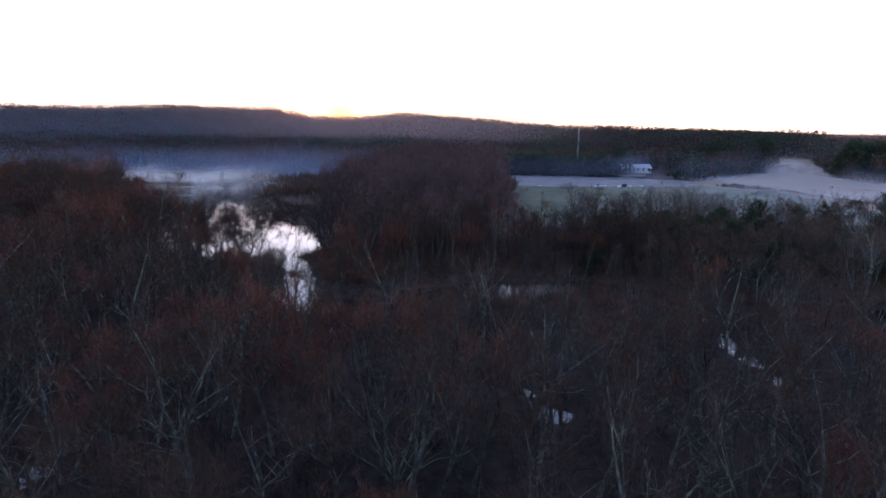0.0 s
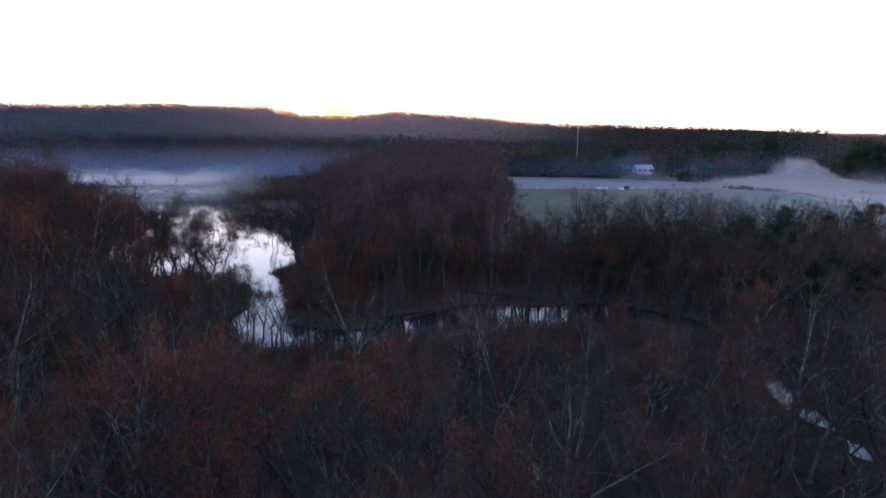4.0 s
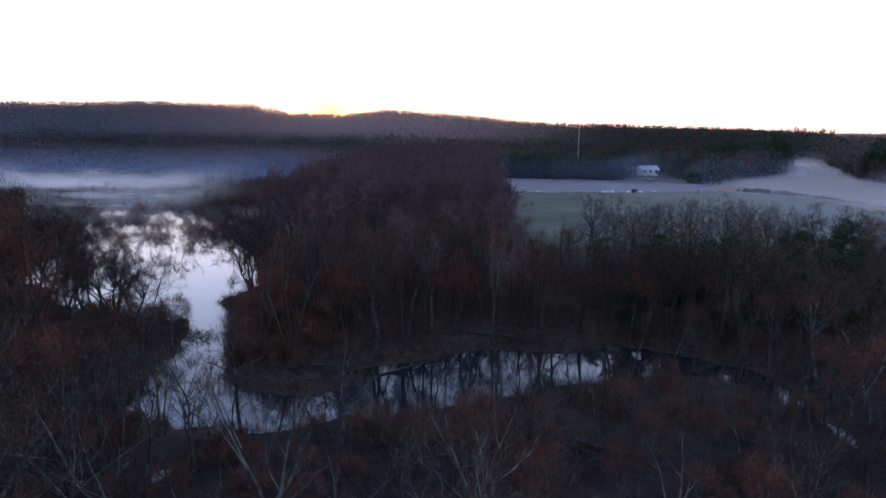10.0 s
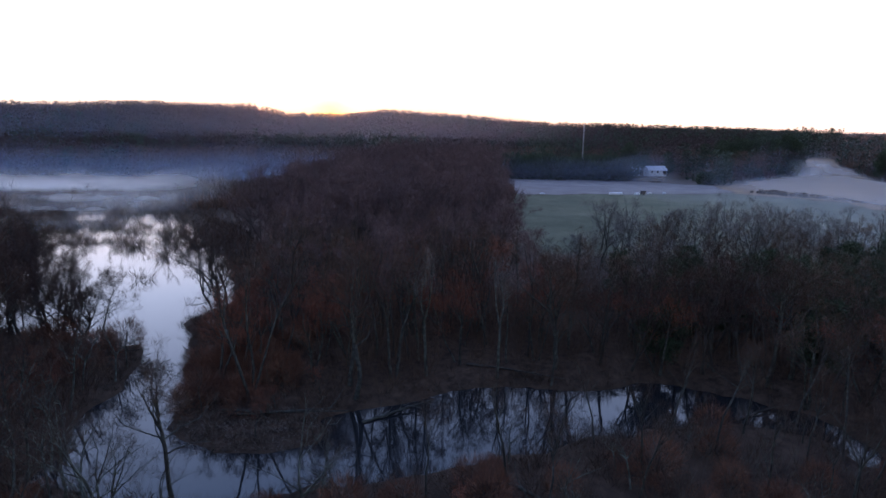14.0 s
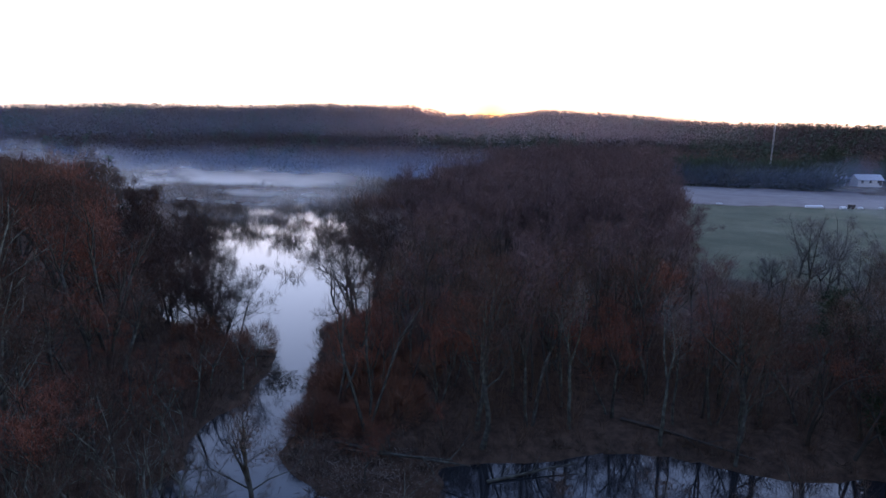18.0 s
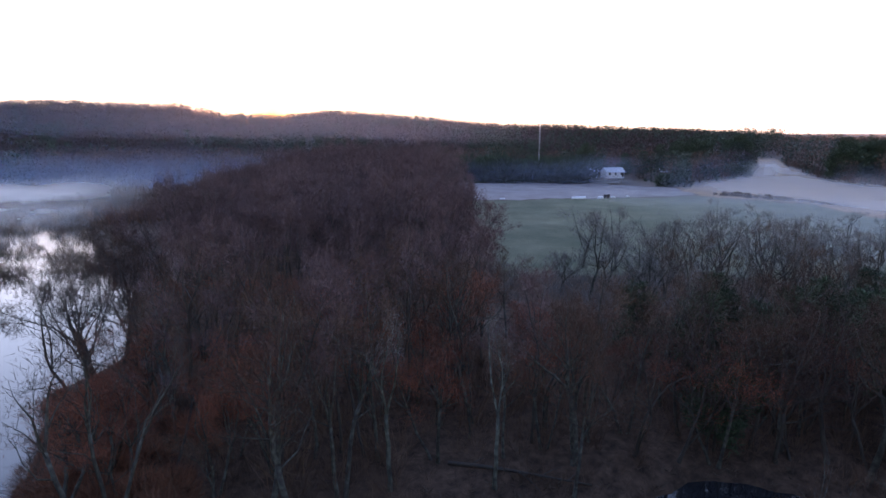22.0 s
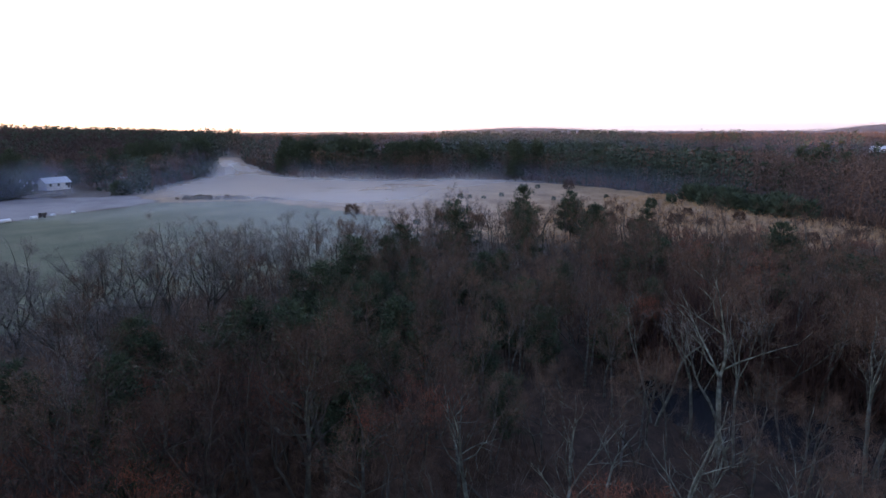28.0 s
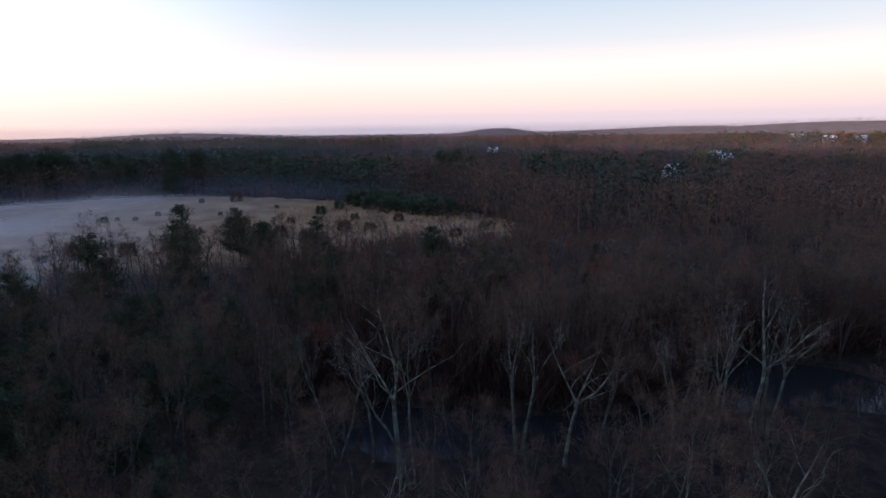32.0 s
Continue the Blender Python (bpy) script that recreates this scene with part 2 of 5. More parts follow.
def ground_material():
    """Leaf litter, with green field, bare field and dry meadow by the land-cover attribute."""
    m = bpy.data.materials.new("ground_cover")
    m.use_nodes = True
    n, l = m.node_tree.nodes, m.node_tree.links
    p = n["Principled BSDF"]
    p.inputs["Roughness"].default_value = 0.95
    p.inputs["Specular IOR Level"].default_value = 0.1
    geo = n.new("ShaderNodeNewGeometry")

    def tone(a, b, scale):
        t = n.new("ShaderNodeTexNoise")
        t.inputs["Scale"].default_value = scale
        t.inputs["Detail"].default_value = 8
        t.inputs["Roughness"].default_value = 0.7
        l.new(geo.outputs["Position"], t.inputs["Vector"])
        r = n.new("ShaderNodeValToRGB")
        r.color_ramp.elements[0].position, r.color_ramp.elements[1].position = 0.35, 0.65
        r.color_ramp.elements[0].color, r.color_ramp.elements[1].color = (*a, 1), (*b, 1)
        l.new(t.outputs["Fac"], r.inputs["Fac"])
        return r.outputs["Color"], t.outputs["Fac"]

    litter, h = tone((0.022, 0.015, 0.011), (0.088, 0.055, 0.036), 1.1)
    att = n.new("ShaderNodeAttribute")
    att.attribute_name = "cover"
    sep = n.new("ShaderNodeSeparateColor")
    l.new(att.outputs["Color"], sep.inputs[0])
    # Near swamp floor: wet mud, with deep shade under the trees painted in.
    shaded_mud, _ = tone((0.008, 0.0065, 0.006), (0.034, 0.023, 0.017), 0.8)
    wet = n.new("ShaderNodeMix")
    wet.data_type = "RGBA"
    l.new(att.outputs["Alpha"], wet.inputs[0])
    l.new(shaded_mud, wet.inputs[6])
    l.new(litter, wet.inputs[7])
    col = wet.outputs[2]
    for i, (a, b, sc) in enumerate((((0.052, 0.062, 0.036), (0.112, 0.116, 0.072), 0.05),
                                    ((0.13, 0.115, 0.112), (0.19, 0.17, 0.162), 0.12),
                                    ((0.13, 0.08, 0.045), (0.27, 0.175, 0.1), 0.07))):
        c, _ = tone(a, b, sc)
        mix = n.new("ShaderNodeMix")
        mix.data_type = "RGBA"
        l.new(sep.outputs[i], mix.inputs[0])
        l.new(col, mix.inputs[6])
        l.new(c, mix.inputs[7])
        col = mix.outputs[2]
    l.new(col, p.inputs["Base Color"])
    b = n.new("ShaderNodeBump")
    b.inputs["Strength"].default_value = 0.6
    b.inputs["Distance"].default_value = 0.3
    l.new(h, b.inputs["Height"])
    l.new(b.outputs["Normal"], p.inputs["Normal"])
    return m


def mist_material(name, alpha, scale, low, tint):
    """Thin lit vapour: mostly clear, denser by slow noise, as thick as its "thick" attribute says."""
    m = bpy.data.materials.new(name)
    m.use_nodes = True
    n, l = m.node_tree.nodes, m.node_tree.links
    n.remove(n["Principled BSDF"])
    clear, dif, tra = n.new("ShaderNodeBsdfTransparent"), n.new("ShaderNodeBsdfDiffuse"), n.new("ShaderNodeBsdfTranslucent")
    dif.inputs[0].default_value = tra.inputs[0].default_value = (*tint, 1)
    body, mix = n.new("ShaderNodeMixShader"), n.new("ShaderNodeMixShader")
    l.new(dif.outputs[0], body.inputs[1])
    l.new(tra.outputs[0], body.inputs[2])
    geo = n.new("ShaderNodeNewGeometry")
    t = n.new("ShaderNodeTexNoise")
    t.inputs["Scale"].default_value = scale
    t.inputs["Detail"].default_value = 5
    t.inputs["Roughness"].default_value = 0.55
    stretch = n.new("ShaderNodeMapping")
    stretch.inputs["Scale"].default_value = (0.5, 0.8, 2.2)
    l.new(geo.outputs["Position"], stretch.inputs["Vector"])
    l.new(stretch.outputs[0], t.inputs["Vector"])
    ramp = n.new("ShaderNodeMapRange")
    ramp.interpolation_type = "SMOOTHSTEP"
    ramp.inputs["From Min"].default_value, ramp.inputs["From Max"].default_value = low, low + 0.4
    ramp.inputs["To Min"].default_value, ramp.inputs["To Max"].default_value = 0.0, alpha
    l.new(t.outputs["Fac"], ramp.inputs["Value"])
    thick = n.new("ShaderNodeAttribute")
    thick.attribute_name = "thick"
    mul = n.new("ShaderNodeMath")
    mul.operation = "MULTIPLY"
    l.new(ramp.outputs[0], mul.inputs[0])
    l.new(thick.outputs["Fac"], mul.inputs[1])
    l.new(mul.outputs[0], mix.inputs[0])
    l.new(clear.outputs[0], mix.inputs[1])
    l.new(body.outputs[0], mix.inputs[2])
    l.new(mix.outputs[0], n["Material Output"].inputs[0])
    return m


# ---- mesh tools ----
def tri_mesh(name, verts, tris, mat, smooth=False):
    verts, tris = np.asarray(verts, np.float32), np.asarray(tris, np.int32)
    me = bpy.data.meshes.new(name)
    me.vertices.add(len(verts))
    me.vertices.foreach_set("co", verts.ravel())
    me.loops.add(len(tris) * 3)
    me.loops.foreach_set("vertex_index", tris.ravel())
    me.polygons.add(len(tris))
    me.polygons.foreach_set("loop_start", np.arange(0, len(tris) * 3, 3, dtype=np.int32))
    me.polygons.foreach_set("use_smooth", np.full(len(tris), smooth))
    me.materials.append(mat)
    me.update(calc_edges=True)
    return me


def part(name, me, parent, label=""):
    ob = new(name, me)
    ob.parent = parent
    return tagged(ob, label)


def unit(v):
    return v / np.maximum(np.linalg.norm(v, axis=-1, keepdims=True), 1e-9)


def tube(points, radii, sides):
    """A tapered limb along the points: corners and triangles."""
    pts = np.asarray(points, float)
    d = unit(np.gradient(pts, axis=0))
    a = unit(np.cross(d, np.where(np.abs(d[:, 2:]) > 0.9, [1.0, 0, 0], [0, 0, 1.0])))
    b = np.cross(d, a)
    ang = np.arange(sides) * 2 * np.pi / sides
    ring = np.cos(ang)[None, :, None] * a[:, None] + np.sin(ang)[None, :, None] * b[:, None]
    v = (pts[:, None] + ring * np.asarray(radii)[:, None, None]).reshape(-1, 3)
    f = []
    for i in range(len(pts) - 1):
        for k in range(sides):
            p, q = i * sides + k, i * sides + (k + 1) % sides
            f += [(p, q, q + sides), (p, q + sides, p + sides)]
    top = (len(pts) - 1) * sides
    f += [(top, top + k, top + k + 1) for k in range(1, sides - 1)]
    return v, np.array(f)


def gather(pieces):
    vs, fs, n = [], [], 0
    for v, f in pieces:
        vs.append(v)
        fs.append(f + n)
        n += len(v)
    return np.concatenate(vs), np.concatenate(fs)


def spikes(base, way, length, width, rng):
    """Thin tapering twigs or blades, one triangle each."""
    base, way = np.asarray(base, float), unit(np.asarray(way, float))
    side = unit(np.cross(way, rng.normal(size=base.shape))) * (np.asarray(width) * 0.5)[:, None]
    v = np.stack([base - side, base + side, base + way * np.asarray(length)[:, None]], 1).reshape(-1, 3)
    return v, np.arange(len(v)).reshape(-1, 3)


def wander(rng, start, way, length, steps, bend, lift=0.0):
    pts, d, p = [np.array(start, float)], np.array(way, float), np.array(start, float)
    for _ in range(steps):
        d = unit(d + rng.normal(size=3) * bend + [0, 0, lift])
        p = p + d * length / steps
        pts.append(p)
    return np.array(pts)


def grow(rng, height, stems=1, girth=0.2, spread=0.5, lean=0.08, limbs=9, twigs=1200, first=0.3, twig_len=(0.3, 0.8), twig_w=0.024, boughs=3, fork=0.5):
    """A bare broadleaf tree: stems that fork into rising leaders, limbs, boughs, and sprays of fine twigs at their ends."""
    wood, bases, ways = [], [], []

    def along(line, f):
        i = min(int(f), len(line) - 2)
        return line[i] + (line[i + 1] - line[i]) * (f - i), unit(line[i + 1] - line[i])

    for s in range(stems):
        a = rng.uniform(0, 6.283)
        tilt = lean + (0.18 if stems > 1 else 0) * rng.uniform(0.6, 1.4)
        d = unit(np.array([math.cos(a) * tilt, math.sin(a) * tilt, 1.0]))
        h = height * rng.uniform(0.85, 1.0)
        start = np.array([math.cos(a), math.sin(a), 0]) * (0.25 if stems > 1 else 0) + [0, 0, -0.4]
        r0 = 0.9 * girth * rng.uniform(0.75, 1.1) / stems ** 0.3
        cut = fork * rng.uniform(0.8, 1.2)
        bole = wander(rng, start, d, h * cut, 5, 0.10, 0.03)
        rad = r0 * np.linspace(1, 0.72, 6)
        rad[0] *= 1.45
        wood.append(tube(bole, rad, 6))
        leaders = []
        turn = rng.uniform(0, 6.283)
        count = int(rng.integers(2, 4))
        for q in range(count):
            b = turn + 6.283 * q / count + rng.uniform(-0.5, 0.5)
            wide = spread * rng.uniform(0.45, 1.0) * (0.35 if q == 0 else 1)
            out = unit(unit(bole[-1] - bole[-2]) + np.array([math.cos(b) * wide, math.sin(b) * wide, 0.1]))
            lead = wander(rng, bole[-1], out, h * (1 - cut) * rng.uniform(0.8, 1.08) * (1.0 if q == 0 else 0.92), 6, 0.14, 0.07)
            lr = r0 * (0.66 if q == 0 else 0.52) * np.linspace(1, 0.1, 7)
            wood.append(tube(lead, lr, 4))
            leaders.append((lead, lr))
            for e in (4, 5, 5, 6, 6):
                bases.append(lead[e])
                ways.append(unit(lead[e] - lead[e - 1]))
        n = max(4, int(limbs / stems ** 0.6))
        for k in range(n):
            f = first + (0.96 - first) * (k + rng.uniform(0, 0.9)) / n
            if f < cut:
                i = f / cut * 5
                p, way = along(bole, i)
                r = np.interp(i, range(6), rad) * 0.5
            else:
                lead, lr = leaders[int(rng.integers(0, count))]
                i = (f - cut) / (1 - cut) * 5.4
                p, way = along(lead, i)
                r = np.interp(i, range(7), lr) * 0.62
            b = rng.uniform(0, 6.283)
            out = unit(np.array([math.cos(b) * spread * 1.6, math.sin(b) * spread * 1.6, rng.uniform(0.25, 0.9)]) + way * 0.4)
            ln = height * (0.13 + 0.26 * (1 - f)) * rng.uniform(0.7, 1.25)
            limb = wander(rng, p, out, ln, 3, 0.25, 0.12)
            wood.append(tube(limb, max(r, 0.016) * np.linspace(1, 0.25, 4), 3))
            for _ in range(boughs):
                q, w = along(limb, rng.uniform(0.7, 2.9))
                w = unit(w + rng.normal(size=3) * 0.55 + [0, 0, 0.25])
                bough = wander(rng, q, w, ln * rng.uniform(0.28, 0.55), 2, 0.3, 0.12)
                wood.append(tube(bough, max(r * 0.38, 0.012) * np.linspace(1, 0.3, 3), 3))
                for e in (1, 1, 2, 2, 2):
                    bases.append(bough[e])
                    ways.append(unit(bough[e] - bough[e - 1]))
            for e in (1, 2, 3, 3):
                bases.append(limb[e])
                ways.append(unit(limb[e] - limb[e - 1]))
    bases, ways = np.array(bases), np.array(ways)
    k = rng.integers(0, len(bases), twigs)
    base = bases[k] + rng.normal(size=(twigs, 3)) * 0.24
    way = ways[k] + rng.normal(size=(twigs, 3)) * 0.62 + [0, 0, 0.15]
    return gather(wood), spikes(base, way, rng.uniform(*twig_len, twigs), rng.uniform(0.6, 1.3, twigs) * twig_w, rng)


def grow_pine(rng, height, wide, tufts=26, broad=0.2):
    """A white pine: straight stem, whorls of boughs, tufts of needles."""
    stem = wander(rng, (0, 0, -0.3), (0, 0, 1), height, 6, 0.02, 0.05)
    wood = [tube(stem, height * 0.016 * np.linspace(1, 0.08, 7), 6)]
    base, way, ln = [], [], []
    z = height * 0.16
    while z < height * 0.99:
        f = z / height
        reach = wide * (1.03 - f) ** 0.55 * min(1, 0.5 + f * 1.5) * rng.uniform(0.7, 1.15)
        for _ in range(rng.integers(4, 7)):
            a = rng.uniform(0, 6.283)
            c = np.interp(z, stem[:, 2], stem[:, 0]), np.interp(z, stem[:, 2], stem[:, 1])
            r = reach * rng.uniform(0.6, 1.1) + 0.2
            p, q = np.array([*c, z]), np.array([c[0] + math.cos(a) * r, c[1] + math.sin(a) * r, z + r * rng.uniform(0.05, 0.45)])
            wood.append(tube([p, (p + q) / 2 - [0, 0, 0.05 * r], q], [0.05 * (1.1 - f), 0.03, 0.01], 3))
            n = max(6, int(tufts * r / wide))
            u = rng.uniform(0.2, 1.05, n)[:, None]
            base.append(p + (q - p) * u + rng.normal(size=(n, 3)) * 0.16 * r ** 0.5)
            way.append(unit(q - p) * 0.6 + rng.normal(size=(n, 3)) * 0.6 + [0, 0, 0.25])
            ln.append(rng.uniform(0.32, 0.7, n) * (0.7 + 0.3 * r / wide))
        z += height * rng.uniform(0.040, 0.062)
    base, way, ln = np.concatenate(base), np.concatenate(way), np.concatenate(ln)
    return gather(wood), spikes(base, way, ln, ln * broad * 1.2, rng)


def scatter_copies(protos, places, rng, sizes, turns=None):
    """Many joined copies of some (corners, triangles) pieces, at the places, turned and sized at random."""
    vs, fs, n = [], [], 0
    pick = rng.integers(0, len(protos), len(places))
    turn = rng.uniform(0, 6.283, len(places))
    for k, (v, f) in enumerate(protos):
        m = pick == k
        if not m.any():
            continue
        c, s = np.cos(turn[m])[:, None], np.sin(turn[m])[:, None]
        sz = sizes[m][:, None]
        w = np.stack([(v[:, 0] * c - v[:, 1] * s) * sz, (v[:, 0] * s + v[:, 1] * c) * sz, v[None, :, 2] * sz], -1) + places[m][:, None]
        vs.append(w.reshape(-1, 3))
        fs.append((f[None] + (np.arange(m.sum()) * len(v))[:, None, None]).reshape(-1, 3) + n)
        n += m.sum() * len(v)
    return np.concatenate(vs), np.concatenate(fs)


# ---- plan of the land ----
def lattice(x, y, seed):
    h = np.sin(x * 127.1 + y * 311.7 + seed * 74.7) * 43758.5453
    return h - np.floor(h)


def vnoise(x, y, size, seed=0):
    """Smooth noise from -1 to 1 with features of about the given size."""
    x, y = np.asarray(x, float) / size, np.asarray(y, float) / size
    i, j = np.floor(x), np.floor(y)
    u, v = x - i, y - j
    u, v = u * u * (3 - 2 * u), v * v * (3 - 2 * v)
    a = lattice(i, j, seed) * (1 - u) + lattice(i + 1, j, seed) * u
    b = lattice(i, j + 1, seed) * (1 - u) + lattice(i + 1, j + 1, seed) * u
    return (a * (1 - v) + b * v) * 2 - 1


# centre lines of the open water: x, y, half width
OXBOW = [(-26.5, 53.5, 3.8), (-16, 52.8, 4.6), (-7, 56.6, 5.2), (3, 60.4, 6.4), (12.5, 62.6, 4.0), (20, 64.4, 3.5), (26, 62.4, 3.0), (30.5, 59.5, 2.0), (32, 50, 0.5), (31.5, 44, 0.4), (31.2, 38, 1.0), (31.6, 32, 0.9), (31, 27, 0.5)]
RIVER = [(-26.2, 54, 3.9), (-28.2, 60.5, 4.2), (-28.4, 65, 2.9), (-30.4, 69, 2.6), (-31.4, 72.8, 2.2), (-34.4, 78.3, 2.7), (-41, 82, 6.4), (-47.5, 93, 14.8), (-57.5, 107, 19.0), (-73, 132, 17), (-90, 160, 17), (-112, 188, 22)]
SIDE_POND = [(63, 55, 1.6), (61, 49.5, 4.9), (60, 43, 4.6), (61, 36, 2.4), (62.5, 29, 2.4), (66.5, 21, 1.8), (72.5, 10.5, 5.6), (71.5, 3, 5.4), (68, -5, 2.0)]
PUDDLES = [(5.8, 25, 1.6), (7.2, 20.5, 1.9), (-13.5, 32, 1.1), (-33, 9, 1.8), (-21.4, 41.7, 0.9), (-13.6, 34.5, 0.9), (7.4, 33.5, 0.9), (-24, 22, 1.0), (38, 6, 2.0)]


def shore(x, y):
    """Metres from the nearest waterline: negative on the water."""
    d = np.full(np.shape(x), 1e3)
    for line in (OXBOW, RIVER, SIDE_POND):
        for (ax, ay, ar), (bx, by, br) in zip(line, line[1:]):
            t = np.clip(((x - ax) * (bx - ax) + (y - ay) * (by - ay)) / ((bx - ax) ** 2 + (by - ay) ** 2), 0, 1)
            d = np.minimum(d, np.hypot(x - ax - t * (bx - ax), y - ay - t * (by - ay)) - ar - t * (br - ar))
    for px, py, pr in PUDDLES:
        d = np.minimum(d, np.hypot(x - px, y - py) - pr)
    lake = (np.hypot((x + 245) / 190, (y - 210) / 36) - 1) * 36
    d = np.minimum(d, lake)
    d = d + vnoise(x, y, 3.4, 3) * 0.9 + vnoise(x, y, 1.6, 13) * 0.6 + vnoise(x, y, 9.0, 4) * 1.0 * np.clip((y - 80) / 40, 0, 1)
    mound = (1 - np.hypot((x + 16.4) / 5.8, (y - 57.6) / 3.1)) * 2.9 + 0.3 * vnoise(x, y, 2, 6)
    d = np.maximum(d, mound)
    return d


def thicket(x, y):
    """Where brush and tussocks stand in the flooded marsh: above zero, thinning towards the open channel."""
    off = np.full(np.shape(x), 1e3)
    for (ax, ay, _), (bx, by, _) in zip(RIVER[6:], RIVER[7:]):
        t = np.clip(((x - ax) * (bx - ax) + (y - ay) * (by - ay)) / ((bx - ax) ** 2 + (by - ay) ** 2), 0, 1)
        off = np.minimum(off, np.hypot(x - ax - t * (bx - ax), y - ay - t * (by - ay)))
    rough = 0.6 * vnoise(x * 0.5, y, 6, 9) + 0.8 * vnoise(x * 0.7, y, 2.6, 10)
    return rough + np.clip((off - 4) / 14, 0, 1) * 0.6 - 0.47 + np.clip((y - 118) / 40, -1, 0.35)


def inside(x, y, poly):
    x, y = np.asarray(x, float), np.asarray(y, float)
    hit = np.zeros(x.shape, bool)
    for (ax, ay), (bx, by) in zip(poly, poly[1:] + poly[:1]):
        if ay != by:
            hit ^= ((ay > y) != (by > y)) & (x < (bx - ax) * (y - ay) / (by - ay) + ax)
    return hit


GREEN_FIELD = [(15, 120), (40, 124), (66, 113), (96, 112), (114, 124), (126, 150), (128, 205), (106, 234), (69, 227.5), (18, 212)]
GREY_FIELD = [(18, 213), (69, 228.5), (106, 237), (112, 262), (86, 290), (22, 290)]
MEADOW = [(107, 236), (128, 205), (126, 150), (113, 126), (114, 95), (126, 82), (140, 62), (138, 44), (146, 34), (160, 28), (178, 34), (192, 50), (224, 94), (238, 130), (244, 165),
          (236, 196), (212, 220), (200, 245), (194, 268), (198, 290), (222, 335), (262, 420), (235, 420), (190, 330), (150, 300), (112, 262)]
WOOD = [(-26, 70), (-14, 67), (4, 70), (10, 74), (7, 100), (8, 150), (11, 200), (11, 240), (-18, 262), (-58, 260), (-60, 228), (-50, 195), (-44, 165), (-40, 140), (-36, 115), (-31, 97), (-27, 80)]
# height of the skyline above the eye, in degrees, by bearing
SKYLINE = [(-180, 0.3), (-75, 1.0), (-54, 1.75), (-42, 2.2), (-30, 2.4), (-20.3, 2.25), (-17, 1.35), (-11, 1.35), (-7.5, 1.75), (-0.8, 1.55), (6, 0.95), (9.5, 0.6), (14, 0.6), (24, 0.3), (34, 0.05), (50, 0.0), (75, -0.2), (180, -0.3)]


def land(x, y):
    """Height of the ground over the water."""
    x, y = np.asarray(x, float), np.asarray(y, float)
    s = shore(x, y)
    low = np.where(s < 0, np.maximum(s * 0.35, -1.5), np.minimum(s * 0.28, 0.7)) + np.clip(s / 4, 0, 1) * (0.25 + 0.25 * vnoise(x, y, 7, 1) + 0.3 * vnoise(x, y, 26, 2))
    r, az = np.hypot(x, y - 30), np.degrees(np.arctan2(x, y - 30))
    e = np.interp(az, *zip(*SKYLINE))
    crest = 25 + 640 * np.tan(np.radians(e)) - 15
    rise = np.clip((r - 310) / 330, 0, 1)
    rise = rise * rise * (3 - 2 * rise)
    hill = np.maximum(crest, 0) * rise * np.where(r > 900, np.maximum(0.4, 1 - (r - 900) / 3000), 1) * (1 + 0.06 * vnoise(x, y, 90, 5))
    hill = np.where(az > 34, np.minimum(hill, np.clip((r - 400) / 400, 0, 1) * 8), hill)
    far = np.zeros_like(r)
    for hb, hr, hw, hd, hz in ((91, 3000, 210, 500, 38), (61, 3300, 420, 600, 30), (122, 2300, 650, 500, 40), (108, 3600, 700, 500, 36), (20, 2600, 600, 400, 30)):
        cx, cy = hr * math.sin(radians(hb)), 30 + hr * math.cos(radians(hb))
        du = (x - cx) * math.cos(radians(hb)) - (y - cy) * math.sin(radians(hb))
        dv = (x - cx) * math.sin(radians(hb)) + (y - cy) * math.cos(radians(hb))
        far = np.maximum(far, hz * np.exp(-(du / hw) ** 2 - (dv / hd) ** 2))
    rolling = np.clip((r - 500) / 500, 0, 1) * 3 * vnoise(x, y, 260, 8)
    knoll = 3.5 * np.exp(-((x + 20) / 50) ** 2 - ((y - 215) / 55) ** 2)
    return low + hill + far + rolling + knoll * np.clip(s / 6, 0, 1)


